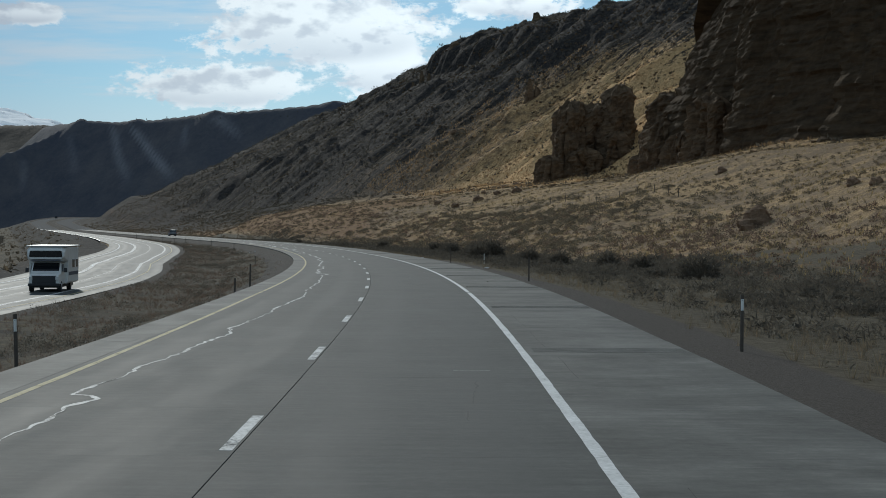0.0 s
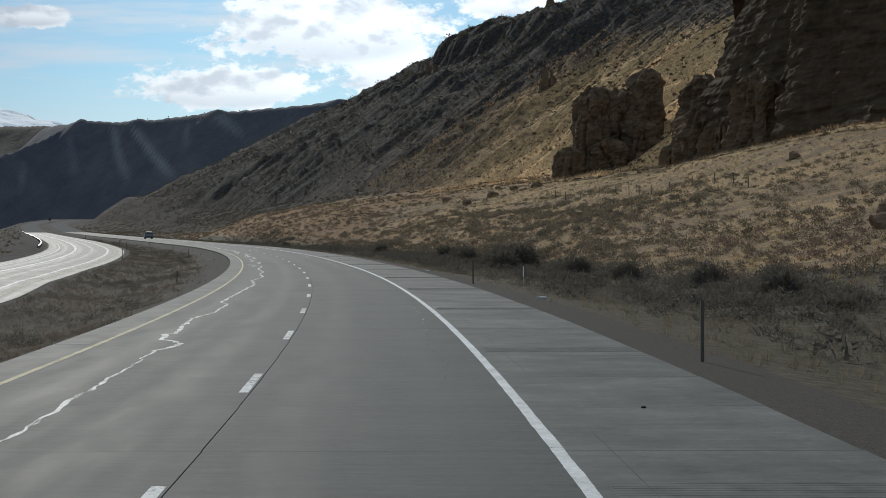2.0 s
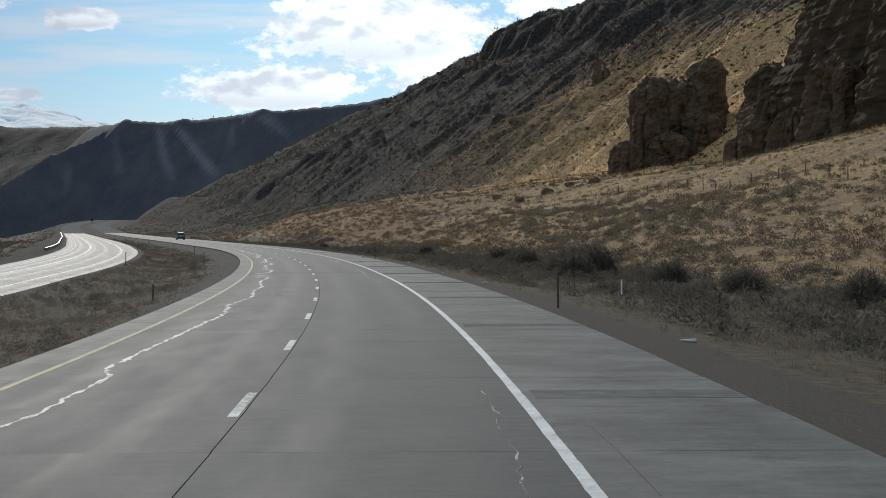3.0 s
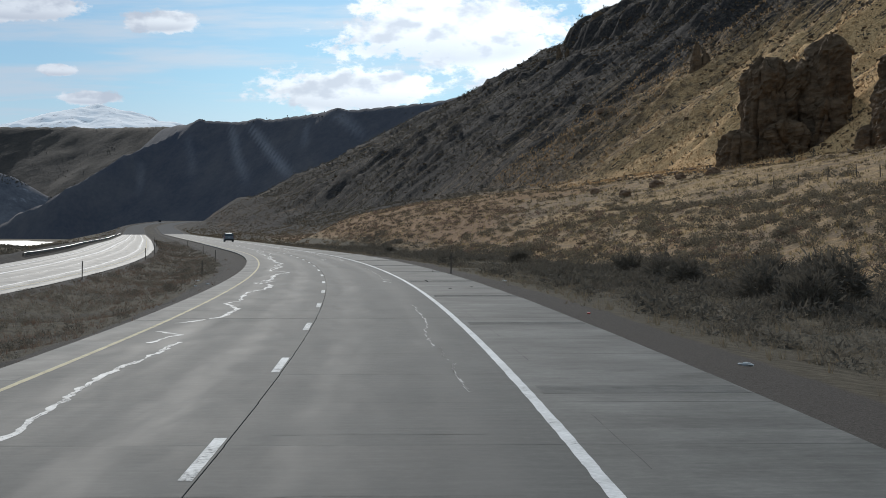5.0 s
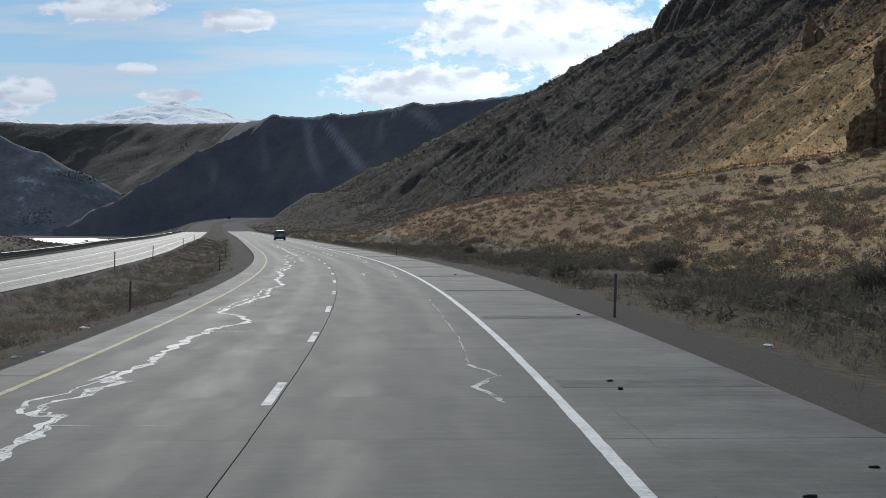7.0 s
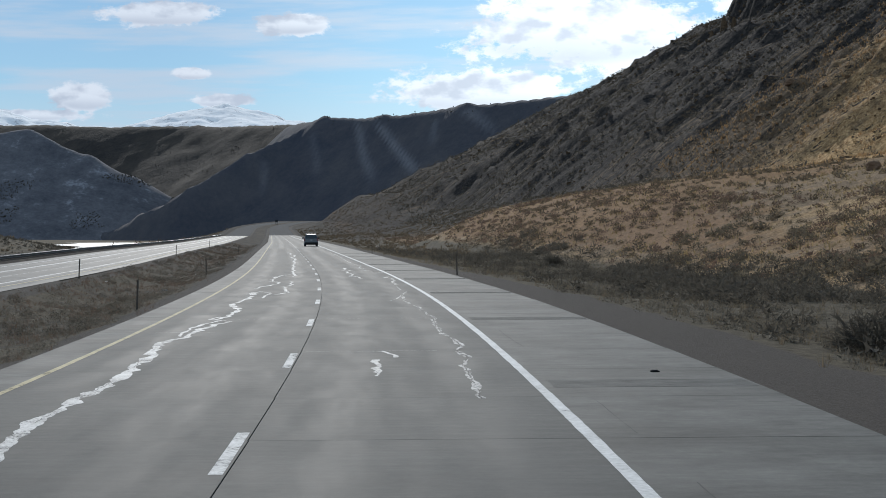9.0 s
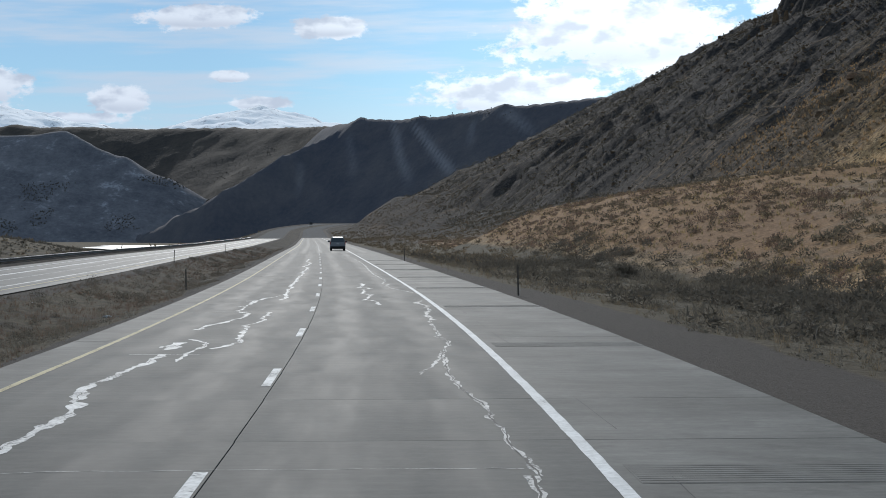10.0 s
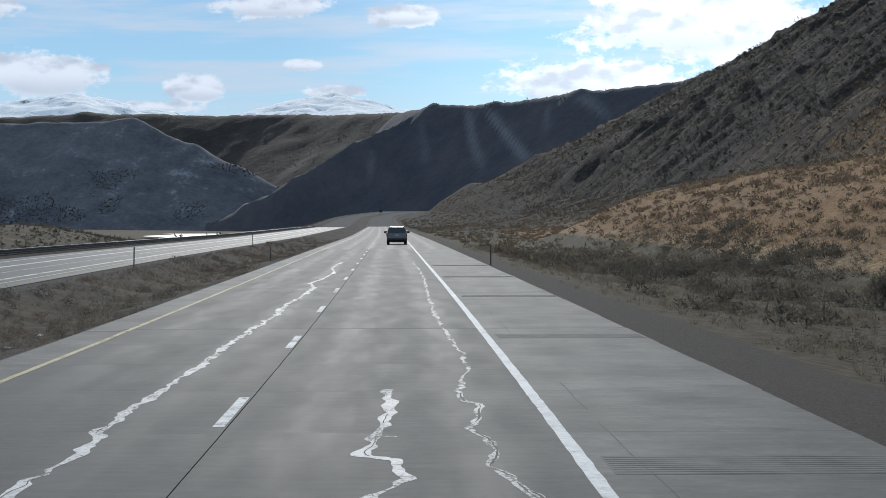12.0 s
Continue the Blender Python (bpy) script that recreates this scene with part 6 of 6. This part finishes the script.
def make_suv(m):
    car = empty("suv", "silver full-size sport utility vehicle driving on the highway", "car")
    bm = bmesh.new()
    loft(bm, [section(-2.6, 0.93, 0.93, 0.5, 1.12), section(-2.5, 1.0, 0.99, 0.42, 1.17), section(-1.0, 1.01, 1.0, 0.36, 1.18), section(0.9, 1.01, 0.99, 0.36, 1.17), section(1.2, 1.0, 0.96, 0.38, 1.14),
              section(2.35, 0.97, 0.9, 0.42, 1.04), section(2.6, 0.86, 0.82, 0.5, 0.95)])
    part("body", bm, M_silver, car)
    bm = bmesh.new()
    loft(bm, [section(-2.46, 0.95, 0.74, 1.12, 1.74, 0.12), section(-2.2, 0.96, 0.77, 1.12, 1.8, 0.12), section(-0.2, 0.96, 0.77, 1.12, 1.83, 0.12), section(0.45, 0.95, 0.74, 1.12, 1.78, 0.1), section(1.25, 0.92, 0.8, 1.1, 1.16, 0.03)])
    part("cabin", bm, M_silver, car)
    bm = bmesh.new()
    panel(bm, [(0.88, -2.535, 1.14), (-0.88, -2.535, 1.14), (-0.73, -2.475, 1.72), (0.73, -2.475, 1.72)][::-1], 0.02)
    part("rear_window", bm, M_glass, car, "dark tinted rear window")
    bm = bmesh.new()
    panel(bm, [(0.78, 1.18, 1.2), (-0.78, 1.18, 1.2), (-0.66, 0.55, 1.8), (0.66, 0.55, 1.8)], 0.02)
    part("windscreen", bm, M_glass, car)
    for sx in (-1, 1):
        for y0, y1 in ((-2.3, -1.25), (-1.18, -0.2), (-0.12, 0.65)):
            bm = bmesh.new()
            cs = [(sx * 0.955, y0, 1.22), (sx * 0.955, y1, 1.22), (sx * 0.815, y1 - (0.35 if y1 > 0.5 else 0), 1.72), (sx * 0.815, y0, 1.72)]
            panel(bm, cs if sx > 0 else cs[::-1], 0.012)
            part("side_window", bm, M_glass, car)
        bm = bmesh.new()
        box(bm, sx * 0.98 - 0.07, sx * 0.98 + 0.03, -2.63, -2.42, 0.82, 1.2, 0.03)
        part("tail_light", bm, M_tail, car, "red tail light")
        bm = bmesh.new()
        box(bm, min(sx * 0.98, sx * 1.3), max(sx * 0.98, sx * 1.3), 0.72, 0.86, 1.12, 1.34, 0.04)
        part("mirror", bm, M_trim, car)
        bm = bmesh.new()
        box(bm, sx * 0.7 - 0.02, sx * 0.7 + 0.02, -2.0, 0.1, 1.8, 1.87, 0.01)
        part("roof_rail", bm, M_trim, car)
        bm = bmesh.new()
        box(bm, sx * 0.68 - 0.18, sx * 0.68 + 0.18, 2.5, 2.62, 0.72, 0.9, 0.03)
        part("headlight", bm, M_lamp, car)
    bm = bmesh.new()
    panel(bm, [(0.8, -2.605, 0.66), (-0.8, -2.605, 0.66), (-0.86, -2.605, 1.12), (0.86, -2.605, 1.12)][::-1], 0.02)
    part("tailgate", bm, M_silver, car)
    bm = bmesh.new()
    box(bm, -0.99, 0.99, -2.74, -2.5, 0.42, 0.64, 0.05)
    part("rear_bumper", bm, M_trim, car)
    bm = bmesh.new()
    box(bm, -0.95, 0.95, 2.5, 2.72, 0.4, 0.68, 0.06)
    part("front_bumper", bm, M_trim, car)
    bm = bmesh.new()
    box(bm, -0.16, 0.16, -2.64, -2.62, 0.86, 1.0, 0.008, 1)
    part("number_plate", bm, M_plate, car)
    bm = bmesh.new()
    box(bm, -0.13, 0.13, -2.646, -2.641, 0.91, 0.95)
    part("plate_bar", bm, M_trim, car)
    bm = bmesh.new()
    box(bm, -0.8, 0.8, -2.3, 2.3, 0.24, 0.42)
    part("chassis", bm, M_trim, car)
    for x in (-0.86, 0.86):
        for y in (-1.55, 1.6):
            wheel(car, x, y, 0.39, 0.26, M_steel)
    car.matrix_basis = m


def make_camper(m):
    """A motorhome with a sleeping loft over the cab, seen from the front."""
    rv = empty("motorhome", "white motorhome with dark cab and blue-grey stripes", "motorhome")
    bm = bmesh.new()
    loft(bm, [section(-4.6, 1.2, 1.2, 0.62, 3.2, 0.1), section(-4.5, 1.24, 1.24, 0.55, 3.28, 0.12), section(1.1, 1.24, 1.24, 0.55, 3.28, 0.12), section(1.15, 1.22, 1.22, 0.6, 3.26, 0.12)])
    part("coach_body", bm, M_cream, rv)
    bm = bmesh.new()
    loft(bm, [section(1.1, 1.23, 1.23, 2.12, 3.27, 0.12), section(2.3, 1.22, 1.22, 2.2, 3.22, 0.16), section(2.75, 1.15, 1.12, 2.36, 3.0, 0.2)])
    loft_ob = part("sleeping_loft", bm, M_cream, rv)
    bm = bmesh.new()
    panel(bm, [(-1.05, 2.765, 2.5), (1.05, 2.765, 2.5), (1.0, 2.765, 2.95), (-1.0, 2.765, 2.95)][::-1], 0.02)
    part("loft_window", bm, M_glass, loft_ob, "dark front window of the loft")
    bm = bmesh.new()
    loft(bm, [section(1.1, 1.02, 0.95, 0.5, 2.15, 0.1), section(2.0, 1.02, 0.92, 0.48, 2.14, 0.1), section(2.75, 1.0, 0.95, 0.48, 1.42, 0.1), section(3.5, 0.98, 0.9, 0.5, 1.28, 0.1), section(3.6, 0.92, 0.85, 0.55, 1.2, 0.08)])
    cab = part("cab", bm, M_cream, rv, "white cab")
    bm = bmesh.new()
    panel(bm, [(-0.85, 2.68, 1.5), (0.85, 2.68, 1.5), (0.8, 2.12, 2.1), (-0.8, 2.12, 2.1)][::-1], -0.03)
    part("windscreen", bm, M_glass, cab)
    bm = bmesh.new()
    box(bm, -0.74, 0.74, 3.56, 3.66, 0.6, 1.16, 0.03)
    part("grille", bm, M_trim, cab, "black radiator grille")
    bm = bmesh.new()
    box(bm, -1.0, 1.0, 3.55, 3.78, 0.42, 0.62, 0.05)
    part("bumper", bm, M_trim, cab)
    for sx in (-1, 1):
        bm = bmesh.new()
        box(bm, sx * 0.82 - 0.12, sx * 0.82 + 0.12, 3.52, 3.66, 0.85, 1.1, 0.03)
        part("headlight", bm, M_lamp, cab)
        bm = bmesh.new()
        box(bm, sx * 1.22 - 0.1, sx * 1.22 + 0.1, 2.35, 2.5, 1.4, 1.72, 0.03)
        part("mirror", bm, M_trim, cab)
        bm = bmesh.new()
        cs = [(sx * 1.005, 1.25, 1.45), (sx * 1.005, 2.3, 1.45), (sx * 0.96, 2.0, 2.0), (sx * 0.96, 1.25, 2.0)]
        panel(bm, cs if sx > 0 else cs[::-1], 0.015)
        part("cab_window", bm, M_glass, cab)
        for y0, y1, z0, z1 in ((-4.0, -3.0, 1.7, 2.3), (-2.2, -0.9, 1.7, 2.3)):
            bm = bmesh.new()
            box(bm, sx * 1.25 - 0.015, sx * 1.25 + 0.015, y0, y1, z0, z1, 0.01, 1)
            part("coach_window", bm, M_glass, rv)
        bm = bmesh.new()
        box(bm, sx * 1.25 - 0.008, sx * 1.25 + 0.008, -4.4, 1.0, 1.15, 1.4)
        part("side_stripe", bm, M_stripe, rv, "blue-grey stripe")
    bm = bmesh.new()
    box(bm, -0.9, 0.9, 1.2, 2.73, 2.24, 2.3)
    part("loft_stripe", bm, M_stripe, rv)
    bm = bmesh.new()
    box(bm, -1.3, 1.3, -4.62, 2.5, 3.26, 3.34, 0.03)
    part("roof_edge", bm, M_cream, rv, "white overhanging roof")
    bm = bmesh.new()
    box(bm, -0.9, 0.9, -4.4, 3.4, 0.3, 0.58)
    part("chassis", bm, M_trim, rv)
    for x in (-0.88, 0.88):
        for y in (-2.3, 2.75):
            wheel(rv, x, y, 0.4, 0.26, M_steel)
    rv.matrix_basis = m


def make_sign(s, u):
    """A small road sign on two posts, its dark back to the traffic."""
    ob = empty("road_sign", "small dark-backed road sign standing in the median", "sign")
    bm = bmesh.new()
    box(bm, -1.1, 1.1, -0.02, 0.02, 1.3, 3.1, 0.01, 1)
    part("panel", bm, M_trim, ob)
    for x in (-0.7, 0.7):
        bm = bmesh.new()
        box(bm, x - 0.07, x + 0.07, 0.02, 0.12, -0.4, 3.0, 0.01, 1)
        part("post", bm, M_post, ob)
    ob.matrix_basis = Matrix.Translation(place(s, u, ground_z(np.array([s]), np.array([u]))[0]).tolist()) @ Euler((0, 0, float(np.interp(s, S_LINE, TH)))).to_matrix().to_4x4()


make_suv(road_pose(500.0, 2.35))
s_rv = 107.5
p = place(s_rv, float(other_edge(s_rv)) - 3.4, float(other_z(s_rv)))
make_camper(Matrix.Translation(p.tolist()) @ Euler((0, 0, float(np.interp(s_rv, S_LINE, TH)) + math.pi)).to_matrix().to_4x4() @ Matrix.Diagonal((0.95, 0.75, 0.84, 1)))
make_sign(1522.0, -12.4)
